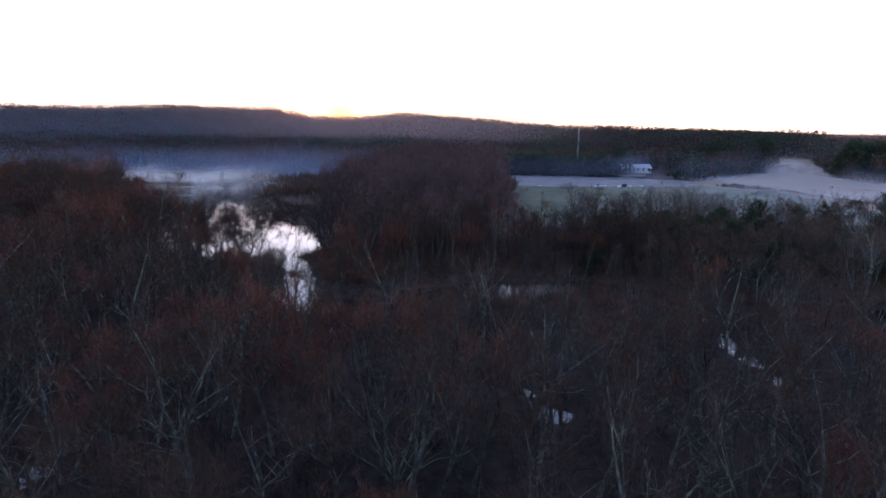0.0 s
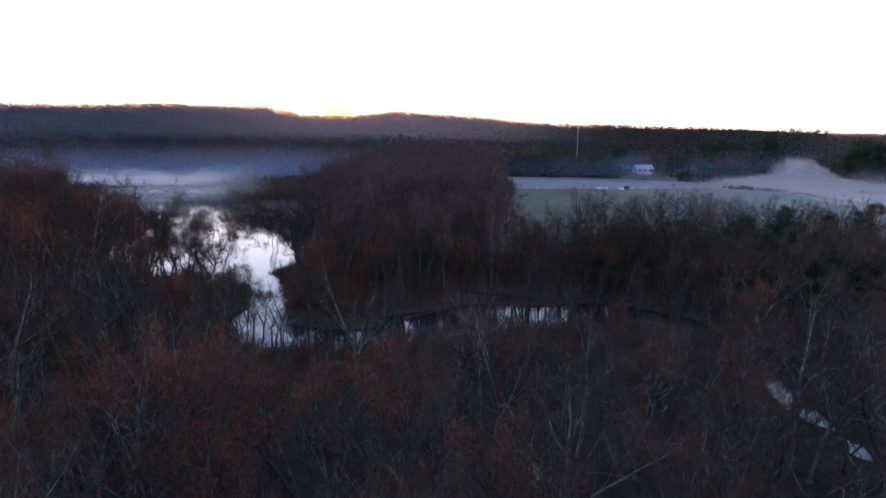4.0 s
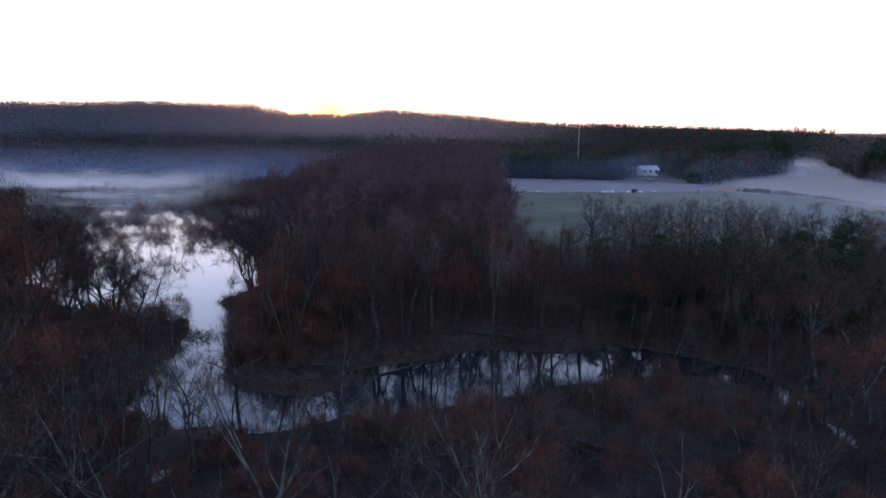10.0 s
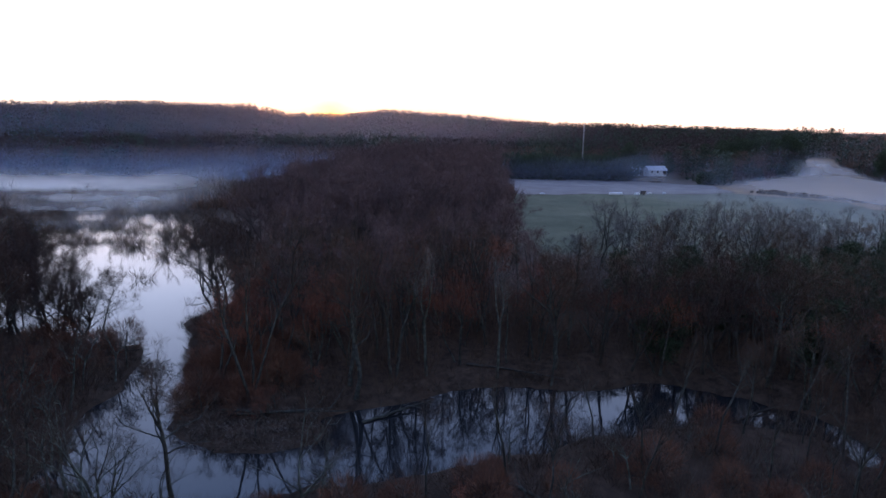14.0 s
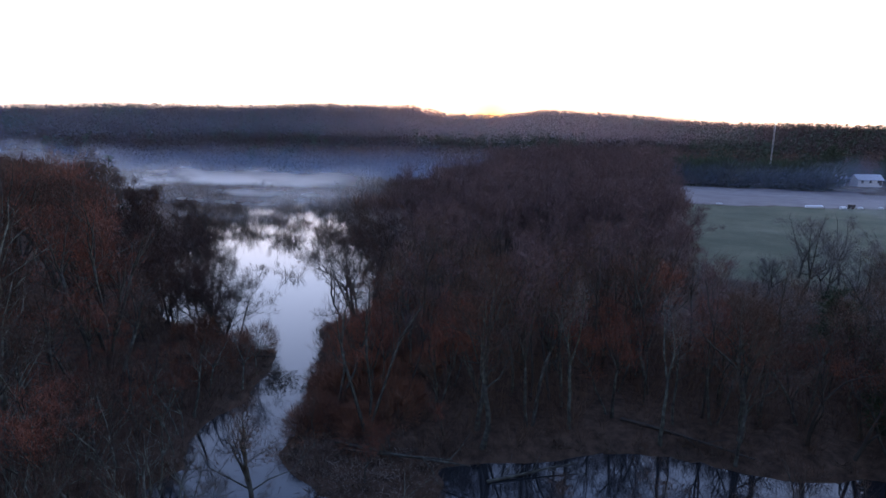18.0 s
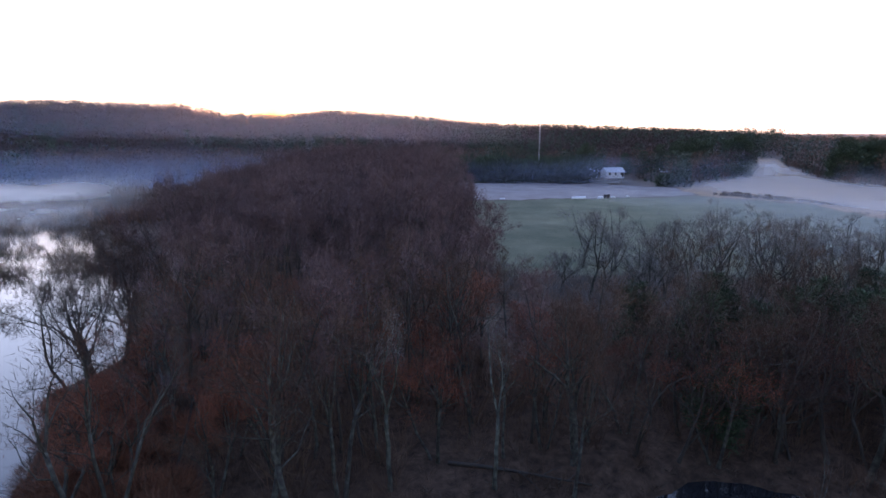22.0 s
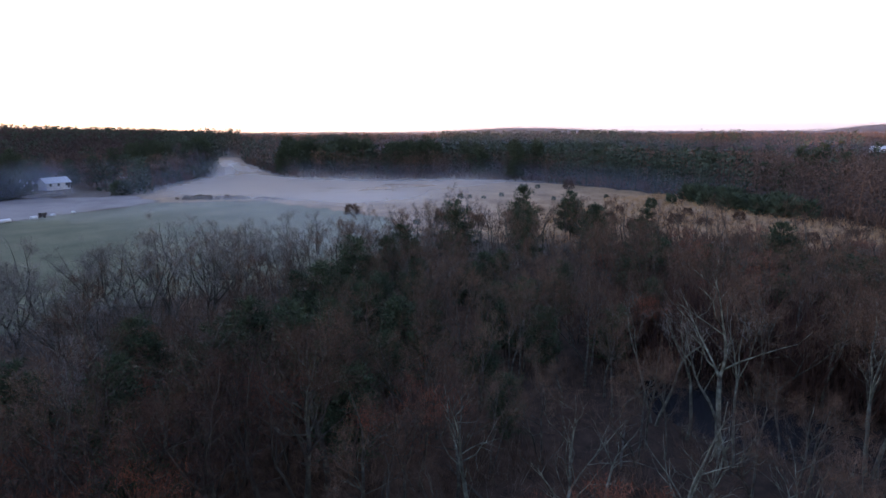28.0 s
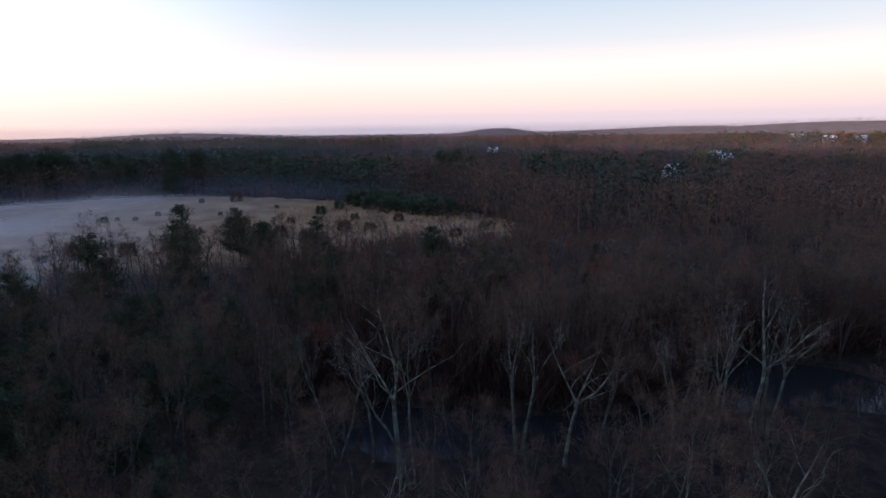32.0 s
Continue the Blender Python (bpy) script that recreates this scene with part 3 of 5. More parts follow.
def ground():
    def axis(a, b, step, lo, hi):
        out = [np.arange(a, b + 0.1, step)]
        g = step * 1.12 ** np.arange(1, 60)
        left, right = a - np.cumsum(g), b + np.cumsum(g)
        return np.concatenate([[lo], left[left > lo][::-1], out[0], right[right < hi], [hi]])
    xs, ys = axis(-130, 290, 1.8, -4900, 4900), axis(-30, 330, 1.8, -2500, 4900)
    gx, gy = np.meshgrid(xs, ys)
    v = np.stack([gx, gy, land(gx, gy)], -1).reshape(-1, 3)
    w, h = len(xs), len(ys)
    i = (np.arange(h - 1)[:, None] * w + np.arange(w - 1)).ravel()
    f = np.concatenate([np.stack([i, i + 1, i + w + 1], 1), np.stack([i, i + w + 1, i + w], 1)])
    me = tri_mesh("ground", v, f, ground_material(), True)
    col = np.zeros((len(v), 4), np.float32)
    # Low alpha selects the floor colour darkened for shade under the near wood.
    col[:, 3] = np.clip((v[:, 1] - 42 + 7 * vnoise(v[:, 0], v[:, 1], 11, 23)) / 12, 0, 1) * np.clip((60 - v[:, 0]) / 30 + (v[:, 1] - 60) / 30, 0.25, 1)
    jx, jy = v[:, 0] + 2 * vnoise(v[:, 0], v[:, 1], 6, 21), v[:, 1] + 2 * vnoise(v[:, 0], v[:, 1], 6, 22)
    for k, poly in enumerate((GREEN_FIELD, GREY_FIELD, MEADOW)):
        col[inside(jx, jy, poly), k] = 1
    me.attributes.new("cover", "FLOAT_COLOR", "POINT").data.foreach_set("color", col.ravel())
    tagged(new("ground", me), "brown leaf-littered ground with fields and low wooded hills", "ground", kind="structure")


ground()


def water():
    me = tri_mesh("water", [(-440, -20, 0), (140, -20, 0), (140, 320, 0), (-440, 320, 0)], [(0, 1, 2), (0, 2, 3)], water_material())
    tagged(new("water", me), "still dark river and ponds mirroring the pale dawn sky", "water", kind="structure")


water()


# ---- trees ----
def spread(x0, x1, y0, y1, step, rng):
    gx, gy = np.meshgrid(np.arange(x0, x1, step), np.arange(y0, y1, step))
    gx = gx + rng.uniform(-0.48, 0.48, gx.shape) * step
    gy = gy + rng.uniform(-0.48, 0.48, gy.shape) * step
    return np.stack([gx.ravel(), gy.ravel()], 1)


def on_land(p, margin=0.5):
    return shore(p[:, 0], p[:, 1]) > margin


def open_field(p):
    return inside(p[:, 0], p[:, 1], GREEN_FIELD) | inside(p[:, 0], p[:, 1], GREY_FIELD) | inside(p[:, 0], p[:, 1], MEADOW)


def grounded(p, sink=0.0):
    return np.column_stack([p, land(p[:, 0], p[:, 1]) - sink])


def dry(x, y):
    return float(shore(np.array([float(x)]), np.array([float(y)]))[0]) > 0.3


def open_bank(p):
    """The thinly grown strip along the river's east bank."""
    return (p[:, 0] < -19) & (p[:, 1] > 71) & (p[:, 1] < 100) & ~on_land(p, 7.5)


KINDS = {}


def tree_kind(name, n, build, bark, leaf, label, category="tree"):
    """Builds n shapes of one kind of tree, each an Empty with trunk and crown."""
    KINDS[name] = []
    for k in range(n):
        rng = np.random.default_rng(hash_seed(name) + k)
        wood, twig = build(rng)
        KINDS[name].append((tri_mesh("trunk", *wood, bark, True), tri_mesh("crown", *twig, leaf), label, category))


def hash_seed(text):
    return sum(ord(c) * (i + 3) for i, c in enumerate(text))


def plant(name, x, y, turn, size, k, group):
    trunk, crown, label, category = KINDS[name][k % len(KINDS[name])]
    e = new(name)
    e.empty_display_size = 0.5
    e.location = (x, y, float(land(x, y)))
    e.rotation_euler = (0, 0, turn)
    e.scale = (size,) * 3
    tagged(e, label, category, group)
    part("trunk", trunk, e)
    part("crown", crown, e)
    return e


tree_kind("red_maple", 6, lambda r: grow(r, r.uniform(13, 15.5), r.choice([1, 1, 2, 3]), 0.23, 0.62, 0.06, 13, 1900, 0.42, (0.25, 0.8), 0.026), BARK, TWIG, "bare grey-barked swamp maple with fine brown twigs", "tree")
tree_kind("russet_maple", 4, lambda r: grow(r, r.uniform(10, 12.5), r.choice([1, 2]), 0.19, 0.85, 0.06, 13, 2500, 0.40, (0.22, 0.65), 0.029, 4), BARK, RUSSET, "bare maple with a rounded haze of russet budding twigs", "tree")
tree_kind("swamp_oak", 5, lambda r: grow(r, r.uniform(13, 15), r.choice([1, 1, 2]), 0.2, 0.75, 0.07, 14, 1800, 0.40, (0.25, 0.8), 0.027), BARK, EDGETWIG, "bare swamp oak with a broad brown twiggy crown", "tree")
tree_kind("forked_maple", 6, lambda r: grow(r, r.uniform(12.5, 15), r.choice([1, 1, 2]), 0.23, 0.72, 0.08, 12, 1300, 0.40, (0.25, 0.7), 0.022, 3, 0.42), LICHEN, TWIG, "forked bare maple with lichen-grey stems", "tree")
tree_kind("pale_snag", 5, lambda r: grow(r, r.uniform(11, 13.5), r.choice([1, 2, 3]), 0.18, 0.27, 0.07, 6, 420, 0.5, (0.25, 0.7), 0.018, 2, 0.5), PALE, GREYTWIG, "pale weathered leaning tree with forked bare limbs", "tree")
tree_kind("slender_tree", 4, lambda r: grow(r, r.uniform(11, 14), 1, 0.14, 0.45, 0.08, 9, 900, 0.5, (0.25, 0.7), 0.022, 2, 0.6), BARK, TWIG, "slender bare young tree with a thin straight trunk", "tree")
tree_kind("belt_oak", 5, lambda r: grow(r, r.uniform(10.5, 12.5), r.choice([1, 1, 2]), 0.24, 1.0, 0.05, 15, 2000, 0.24, (0.25, 0.75), 0.03, 4, 0.3), BARK, GREYTWIG, "wide-crowned bare tree at the edge of the field", "tree")
tree_kind("flooded_maple", 4, lambda r: grow(r, r.uniform(12.5, 14.5), r.choice([1, 2]), 0.2, 0.95, 0.09, 13, 1700, 0.32, (0.22, 0.6), 0.034, 4, 0.42), DARKBARK, BANKTWIG, "dark bare maple with lacy twigs at the flooded river bank", "tree")
tree_kind("bank_maple", 4, lambda r: grow(r, r.uniform(12, 14), r.choice([1, 2, 2]), 0.2, 1.0, 0.09, 16, 3600, 0.2, (0.25, 0.75), 0.036, 4, 0.4), DARKBARK, BANKTWIG, "dark bare maple with a dense layered crown over the water", "tree")
tree_kind("white_pine", 3, lambda r: grow_pine(r, r.uniform(9, 11.2), r.uniform(3.9, 4.9), 150), DARKBARK, NEEDLE, "dark green pine among bare trees", "pine")


def stature(x, y):
    """How tall the trees grow: tall far west, low on the wet ground before the river bend and towards the field corner."""
    if y > 30 and x < -15 and -0.72 < (x + 0.5) / (y + 20) < -0.26:
        if x > -3 - 0.64 * y:
            return min(0.97, max(3.6, 0.24 * (84 - y)) / 14)
    if x < -44:
        return 1.28
    if x < -24:
        return 1.0
    if x > 12 and y > 76 and x < 40:
        return 0.62
    if x > 78 and y > 40:
        return 0.82
    if x > 40 and y > 56:
        return 0.74
    if x > 26:
        return 0.82
    return 0.97


RUSSETS = [(-20, 17, 1.25), (-6.4, 17.6, 1.3), (-8.6, 15.2, 1.1), (-22.6, 19, 1.1), (31, 47.5, 1.0), (2.6, 83, 1.25), (-5.8, 81, 1.1), (-4.2, 76, 0.8), (-14.2, 72, 0.8), (36, 62.8, 0.95)]
SNAGS = [(53.8, 52.1), (53.3, 49.3), (51.9, 46.9), (50.7, 45.6), (55.5, 37.7), (54.1, 34.3), (55.1, 26), (56.2, 23.3), (60.3, 17.6), (59.1, 17.2), (10.1, 70), (4, 67.9),
         (3.4, 76), (-10.1, 64.9), (-18.2, 61.5), (-9.2, 63.0), (-3.1, 67.5), (9.8, 69.5), (22.7, 71.5), (29.4, 66.4), (2.2, 79.3), (19.8, 77.4), (-6.1, 66.5), (32, 67.4), (25.5, 70), (24.5, 81.9)]


def near_wood():
    rng = np.random.default_rng(11)
    for i, (x, y) in enumerate(SNAGS):
        plant("pale_snag" if x > 45 and i % 3 != 2 or i % 5 == 1 else "forked_maple" if x > 45 else "red_maple", x, y, rng.uniform(0, 6.28), rng.uniform(0.95, 1.15) , i, "trees along the banks")
    for x, y, k in RUSSETS:
        plant("russet_maple", x, y, rng.uniform(0, 6.28), k, int(rng.integers(0, 60)), "russet crowns in the swamp wood")
    p = spread(-46, 76, -18, 96, 3.9, rng)
    p = p[on_land(p, 0.6) & ~open_field(p)]
    p = p[~((p[:, 0] < -29) & (p[:, 1] > 65) & ~on_land(p, 5.0)) & ~open_bank(p)]
    rng.shuffle(p)
    for x, y in p:
        tint = float(vnoise(x, y, 14, 31))
        u, chance = rng.uniform(), 1.0
        front, fore = 44 < y < 66 and -36 < x < 27, 28 < y <= 44 and -34 < x < 30
        low = 1.0
        if front:
            chance, low = (0.6, rng.uniform(0.25, 0.5)) if x > -17 else (0.9, 1.0)
        elif fore:
            chance, low = (0.6, 0.7 if rng.uniform() < 0.4 else min(0.7, 0.026 * (60 - y))) if x > -17 else (0.9, 1.0)
        elif 38 < x < 55 and 34 < y < 62:
            chance, low = 0.55, 0.8
        elif 52 < x < 72 and y < 20:
            chance, low = 0.4, 0.8
        elif x > 43 and y < 57:
            chance = 0.8
        elif 6 < x < 30 and y > 84:
            chance, low = 0.5, 0.7
        if x > 44 and 0.42 < (40 - y) / (x - 14) < 0.7:
            low = min(low, max(0.25, (74 - x) / 34))
        if min(math.hypot(x - a, y - b) for a, b, *_ in SNAGS + RUSSETS) < 2.2 or rng.uniform() > chance:
            continue
        if u < (0.36 if x > 40 and y > 58 else 0.16 if x > 32 and y > 58 else 0.03 if x < 38 and y > 50 else 0.0) and not front and not fore and x > -8:
            kind = "white_pine"
        elif u < ((0.22 if y > 45 else 0.1) + 0.2 * (tint > 0.2) + 0.16 * (60 < y < 92 and x < 26)) * (0.2 if x > 36 else 0.4 if x > 12 and y < 68 else 1):
            kind = "russet_maple"
        elif u < 0.6 and x < 36 and rng.uniform() < (0.6 if y > 45 else 0.3):
            kind = "slender_tree"
        elif y < 58 and x < 44 and rng.uniform() < 0.75:
            kind = "forked_maple"
        else:
            kind = "swamp_oak" if x > 30 or y > 64 else "red_maple"
        plant(kind, x, y, rng.uniform(0, 6.28), rng.uniform(0.85, 1.1) * stature(x, y) * low, int(rng.integers(0, 60)), "trees of the swamp wood")


near_wood()


def joined(kind_names, p, rng, name, label, smin=0.85, smax=1.15):
    """Woodland past counting: one part for the stems and one for the twigs."""
    top = tagged(new(name), label, "woodland", kind="stuff")
    q = grounded(p)
    sizes = rng.uniform(smin, smax, len(q)) * (np.where(p[:, 0] < np.interp(p[:, 1], (140, 165, 195, 228, 258), (-40, -41, -36, -28, -18)), 0.62, 1) if name == "central_wood" else np.array([stature(*xy) for xy in p]))
    state = rng.bit_generator.state
    for k, pname in enumerate(("trunks", "crowns")):
        protos = []
        for kn in kind_names:
            for shape in KINDS[kn]:
                me = shape[k]
                v = np.empty(len(me.vertices) * 3, np.float32)
                me.vertices.foreach_get("co", v)
                f = np.empty(len(me.loops), np.int32)
                me.loops.foreach_get("vertex_index", f)
                protos.append((v.reshape(-1, 3).astype(float), f.reshape(-1, 3)))
        rng.bit_generator.state = state
        v, f = scatter_copies(protos, q, rng, sizes)
        tagged(part(pname, tri_mesh(pname, v, f, KINDS[kind_names[0]][0][k].materials[0]), top), kind="stuff")


def lean_kind(name, n, build, bark, leaf):
    tree_kind(name, n, build, bark, leaf, "")


# cheaper shapes for the joined woods
lean_kind("wood_tree", 5, lambda r: grow(r, r.uniform(15.5, 18.5), 1, 0.16, 0.75, 0.05, 8, 1500, 0.42, (0.35, 1.0), 0.034, 2), DARKBARK, WOODTWIG)
lean_kind("edge_tree", 4, lambda r: grow(r, r.uniform(11, 14.5), 1, 0.14, 0.8, 0.06, 6, 420, 0.42, (0.35, 0.95), 0.045, 1), BARK, EDGETWIG)


def mid_woods():
    rng = np.random.default_rng(12)
    p = spread(-100, 22, 66, 284, 3.3, rng)
    p = p[inside(p[:, 0], p[:, 1], WOOD) & on_land(p, 0.5) & ~open_bank(p) & ~((p[:, 1] < 96) & (rng.uniform(size=len(p)) < 0.75))]
    joined(["wood_tree"], p, rng, "central_wood", "dense dark wood of bare maples between river and field")
    p = spread(-150, 140, -60, 150, 4.4, rng)
    box = (p[:, 0] > -46) & (p[:, 0] < 76) & (p[:, 1] > -18) & (p[:, 1] < 96)
    p = p[~box & on_land(p, 0.6) & ~open_field(p) & ~inside(p[:, 0], p[:, 1], WOOD) & ~((p[:, 0] > 4) & (p[:, 0] < 34) & (p[:, 1] > 90))]
    p = p[~((p[:, 0] < -46) & (p[:, 1] > 118 - 0.2 * (p[:, 0] + 46)))]
    p = p[~((p[:, 0] < -44) & (p[:, 1] > 74) & ~on_land(p, 15))]
    p = p[~((p[:, 0] < -46) & (p[:, 0] > -100) & (p[:, 1] > 38) & (p[:, 1] < 118))]
    far_side = (p[:, 1] < 12 + 0.65 * np.abs(p[:, 0])) & (p[:, 1] < 1.28 * np.abs(p[:, 0]) - 42) & ((p[:, 0] < 5) | (p[:, 1] < 26 - 0.8 * (p[:, 0] - 10)))
    p = p[~far_side | (rng.uniform(size=len(p)) < 0.25)]
    q = spread(66, 116, -25, 75, 3.6, rng)
    p = np.concatenate([p, q[on_land(q, 0.6) & ~open_field(q) & (q[:, 0] > 76 - 10 * (q[:, 1] < 40))]])
    p = p[~((p[:, 0] > 90) & (p[:, 1] < 82) & (p[:, 1] > -12) & (rng.uniform(size=len(p)) < 0.55))]
    p = p[~((p[:, 1] < -22) & (p[:, 0] < 34))]
    p = p[~((p[:, 0] > 50) & (p[:, 0] < 72) & (p[:, 1] < 19) & (p[:, 1] > -14))]
    joined(["edge_tree"], p, rng, "outer_wood", "bare brown woodland round the swamp")


mid_woods()


def bank_trees():
    rng = np.random.default_rng(15)
    for x, y in [(-46.5, 77.5), (-51.5, 82), (-57, 88), (-62, 93), (-69, 101), (-75, 108), (-60, 86), (-67, 92), (-82, 116), (-74, 98), (-81, 104), (-88, 112), (-49, 75), (-55, 80), (-42.5, 75.2), (-44.5, 77), (-40.5, 74.6), (-47.5, 78.5), (-52.5, 78.5), (-58.5, 83.5)]:
        plant("bank_maple", x, y, rng.uniform(0, 6.28), rng.uniform(0.85, 1.08), int(rng.integers(0, 60)), "trees leaning over the river")
    for x, y in [(-28.4, 88), (-30.6, 90), (-32.6, 100), (-33.5, 104), (-26.2, 77), (-31.4, 95), (-37, 112)]:
        plant("flooded_maple", x, y, rng.uniform(0, 6.28), rng.uniform(0.85, 1.08), int(rng.integers(0, 60)), "trees leaning over the river")
    for x, y in [(-42, 57), (-44.5, 61), (-40, 52), (-47, 64.5), (-49, 69), (-51.5, 73), (-43, 54.5)]:
        plant("russet_maple", x, y, rng.uniform(0, 6.28), rng.uniform(0.4, 0.6), int(rng.integers(0, 60)), "russet trees on the river's west bank")
    for x, y in [(-31, 47), (-27.5, 46), (-34, 50), (-24.5, 46.5), (-36, 53), (-33, 45), (-29.5, 43.5), (-21.5, 46), (-38, 49.5)]:
        plant("forked_maple", x, y, rng.uniform(0, 6.28), rng.uniform(0.55, 0.75), int(rng.integers(0, 60)), "lichened trees before the river bend")
    for x, y in [(20, 70.3), (23, 70.6), (17.5, 69.8), (25.8, 69), (22, 73.5), (14.5, 70.2), (28, 68.5), (30, 66.5), (33, 63), (19, 72.5), (26, 72.5), (31, 70), (24.4, 68.9), (34, 66.5), (28.6, 72.2)]:
        plant("flooded_maple", x, y, rng.uniform(0, 6.28), rng.uniform(0.75, 0.95), int(rng.integers(0, 60)), "dark trees behind the oxbow")
    for x, y in [(65, 52), (66, 46), (66.5, 41), (65.5, 35), (65, 29), (70, 25), (75.5, 19), (77.5, 12), (79, 6), (61.5, 53.5), (69, 48), (70, 37), (70, 31), (80, 0), (63.5, 50), (64, 44), (65, 38), (63, 33), (63.5, 27), (68, 22), (74, 22), (72, 18), (76, 15), (76, 9), (58, 54), (68, 33), (68, 41), (73, 27)]:
        if dry(x, y):
            plant("swamp_oak", x, y, rng.uniform(0, 6.28), rng.uniform(0.85, 1.0), int(rng.integers(0, 60)), "trees behind the side pond")
    for x, y, k in [(-28.8, 81.2, 1.05), (-28.2, 79.0, 0.95), (-29.6, 84.4, 1.05)]:
        plant("flooded_maple", x, y, rng.uniform(0, 6.28), k, int(rng.integers(0, 60)), "trees leaning over the river")
    for x, y, k in [(-33.6, 60.2, 0.55), (-32.6, 57.4, 0.5), (-34.4, 63.2, 0.5), (-31.2, 55.2, 0.55), (-29.4, 51.8, 0.5), (-33.2, 66.2, 0.42), (-35, 58, 0.6), (-25.2, 49, 0.5), (-22, 47.2, 0.45), (-18.4, 47, 0.5), (-33.9, 69.4, 0.35)]:
        plant("forked_maple", x, y, rng.uniform(0, 6.28), k, int(rng.integers(0, 60)), "lichened trees before the river bend")
    for x, y in [(-33, 52), (-35, 55.5), (-31.5, 49.5), (-36.5, 57), (-30, 50.5), (-37.5, 60.5), (-34, 48), (-32, 46), (-36, 50.5), (-39, 57)]:
        plant("red_maple", x, y, rng.uniform(0, 6.28), rng.uniform(0.5, 0.66), int(rng.integers(0, 60)), "bare trees before the river bend")
    for x, y in [(-2, 48.5), (3.5, 50), (7, 53.5), (10.5, 55.2), (13, 52), (16.5, 56.5), (19, 54), (22.5, 57), (25, 53), (5.5, 46), (11.5, 48), (20, 49), (28, 50.5), (-8, 47.5), (23.5, 46.5)]:
        if dry(x, y):
            plant("slender_tree", x, y, rng.uniform(0, 6.28), rng.uniform(0.62, 0.85), int(rng.integers(0, 60)), "slender trees before the oxbow")
    marsh = [(rng.uniform(-140, -52), rng.uniform(118, 215)) for _ in range(150)]
    for x, y in [(75, 14), (74.5, 18), (77, 10), (78.5, 5), (74, 21), (79, 14), (80, 9), (76.5, 18), (66, 25), (68, 17.5), (64.5, 31), (66, 38), (64, 47), (62, 52), (81, 3), (78, 0)]:
        if dry(x, y):
            plant("flooded_maple", x, y, rng.uniform(0, 6.28), rng.uniform(0.7, 0.9), int(rng.integers(0, 60)), "dark trees behind the side pond")
    for x, y in [(-64, 119), (-72, 128), (-78, 140), (-44, 112), (-46, 121), (-50, 128), (-41, 107), (-61, 100), (-66, 108), (-57, 96)] + [q for q in marsh if thicket(*np.array(q)) > 0][:60]:
        plant("slender_tree", x, y, rng.uniform(0, 6.28), rng.uniform(0.4, 0.7), int(rng.integers(0, 60)), "saplings in the flooded marsh")


bank_trees()


def west_wood():
    """The tall wood west of the river, down to the flooded bank."""
    rng = np.random.default_rng(16)
    p = spread(-100, -46.5, 38, 118, 5.4, rng)
    p = p[on_land(p, 1.5) & (p[:, 1] < 100 - 0.25 * (p[:, 0] + 60))]
    for x, y in p:
        edge = float(shore(np.array([x]), np.array([y]))[0])
        kind = "bank_maple" if edge < 7 else ("russet_maple" if rng.uniform() < 0.4 else "red_maple")
        plant(kind, x, y, rng.uniform(0, 6.28), rng.uniform(0.9, 1.15) * (0.95 if edge < 7 else 1.5 if kind == "russet_maple" else 1.22) * (1.22 if x < -58 else 1.0), int(rng.integers(0, 60)), "tall trees of the west wood")


west_wood()


def belt():
    rng = np.random.default_rng(13)
    p = spread(27, 118, 101, 129, 8.0, rng)
    for k in range(16):
        x, y = rng.uniform(13, 44), rng.uniform(98, 122)
        plant("belt_oak", x, y, rng.uniform(0, 6.28), rng.uniform(0.4, 0.72), int(rng.integers(0, 60)), "low trees at the field's near corner")
    for x, y in p[:170]:
        if x > 84 and rng.uniform() < 0.7:
            continue
        plant("belt_oak", x, y, rng.uniform(0, 6.28), rng.uniform(0.95, 1.3) * (0.45 if x > 84 else 0.84 if x > 62 else 1.08), int(rng.integers(0, 60)), "trees along the field edge")


belt()


def far_protos(rng, n, count, h, r, width):
    out = []
    for _ in range(n):
        z = rng.uniform(0.02, 1.0, count) ** 0.8 * h * 0.85
        rr = r * np.sqrt(rng.uniform(0, 1, count)) * np.clip(1.25 - (z / h - 0.5) ** 2 * 2.5, 0.3, 1)
        a = rng.uniform(0, 6.283, count)
        base = np.stack([np.cos(a) * rr, np.sin(a) * rr, z], 1)
        way = np.stack([np.cos(a) * 0.5, np.sin(a) * 0.5, rng.uniform(0.1, 0.8, count)], 1) + rng.normal(size=(count, 3)) * 0.6
        tw = spikes(base, way, rng.uniform(0.9, 2.1, count) * h / 15, rng.uniform(0.6, 1.3, count) * width, rng)
        out.append(gather([tw, tube([(0, 0, -1), (0, 0, h * 0.5), (rng.normal() * 0.4, rng.normal() * 0.4, h * 0.95)], [0.13, 0.09, 0.03], 3)]))
    return out


def far_pines(rng, n, count, h, r):
    out = []
    for _ in range(n):
        z = rng.uniform(0.06, 1.0, count) * h
        rr = r * (1.08 - z / h) ** 0.7 * np.sqrt(rng.uniform(0.1, 1, count))
        a = rng.uniform(0, 6.283, count)
        base = np.stack([np.cos(a) * rr, np.sin(a) * rr, z - 0.5], 1)
        way = np.stack([np.cos(a), np.sin(a), rng.uniform(0.0, 0.8, count)], 1) + rng.normal(size=(count, 3)) * 0.3
        out.append(gather([spikes(base, way, rng.uniform(1.0, 2.0, count), rng.uniform(0.7, 1.3, count), rng), tube([(0, 0, -1), (0, 0, h * 0.6), (0, 0, h)], [0.25, 0.15, 0.04], 3)]))
    return out


HOUSES = [(308, -53), (447, -127), (432, -131), (600, 34), (690, -345), (672, -366), (150, 352), (87, 301), (97, 303)]


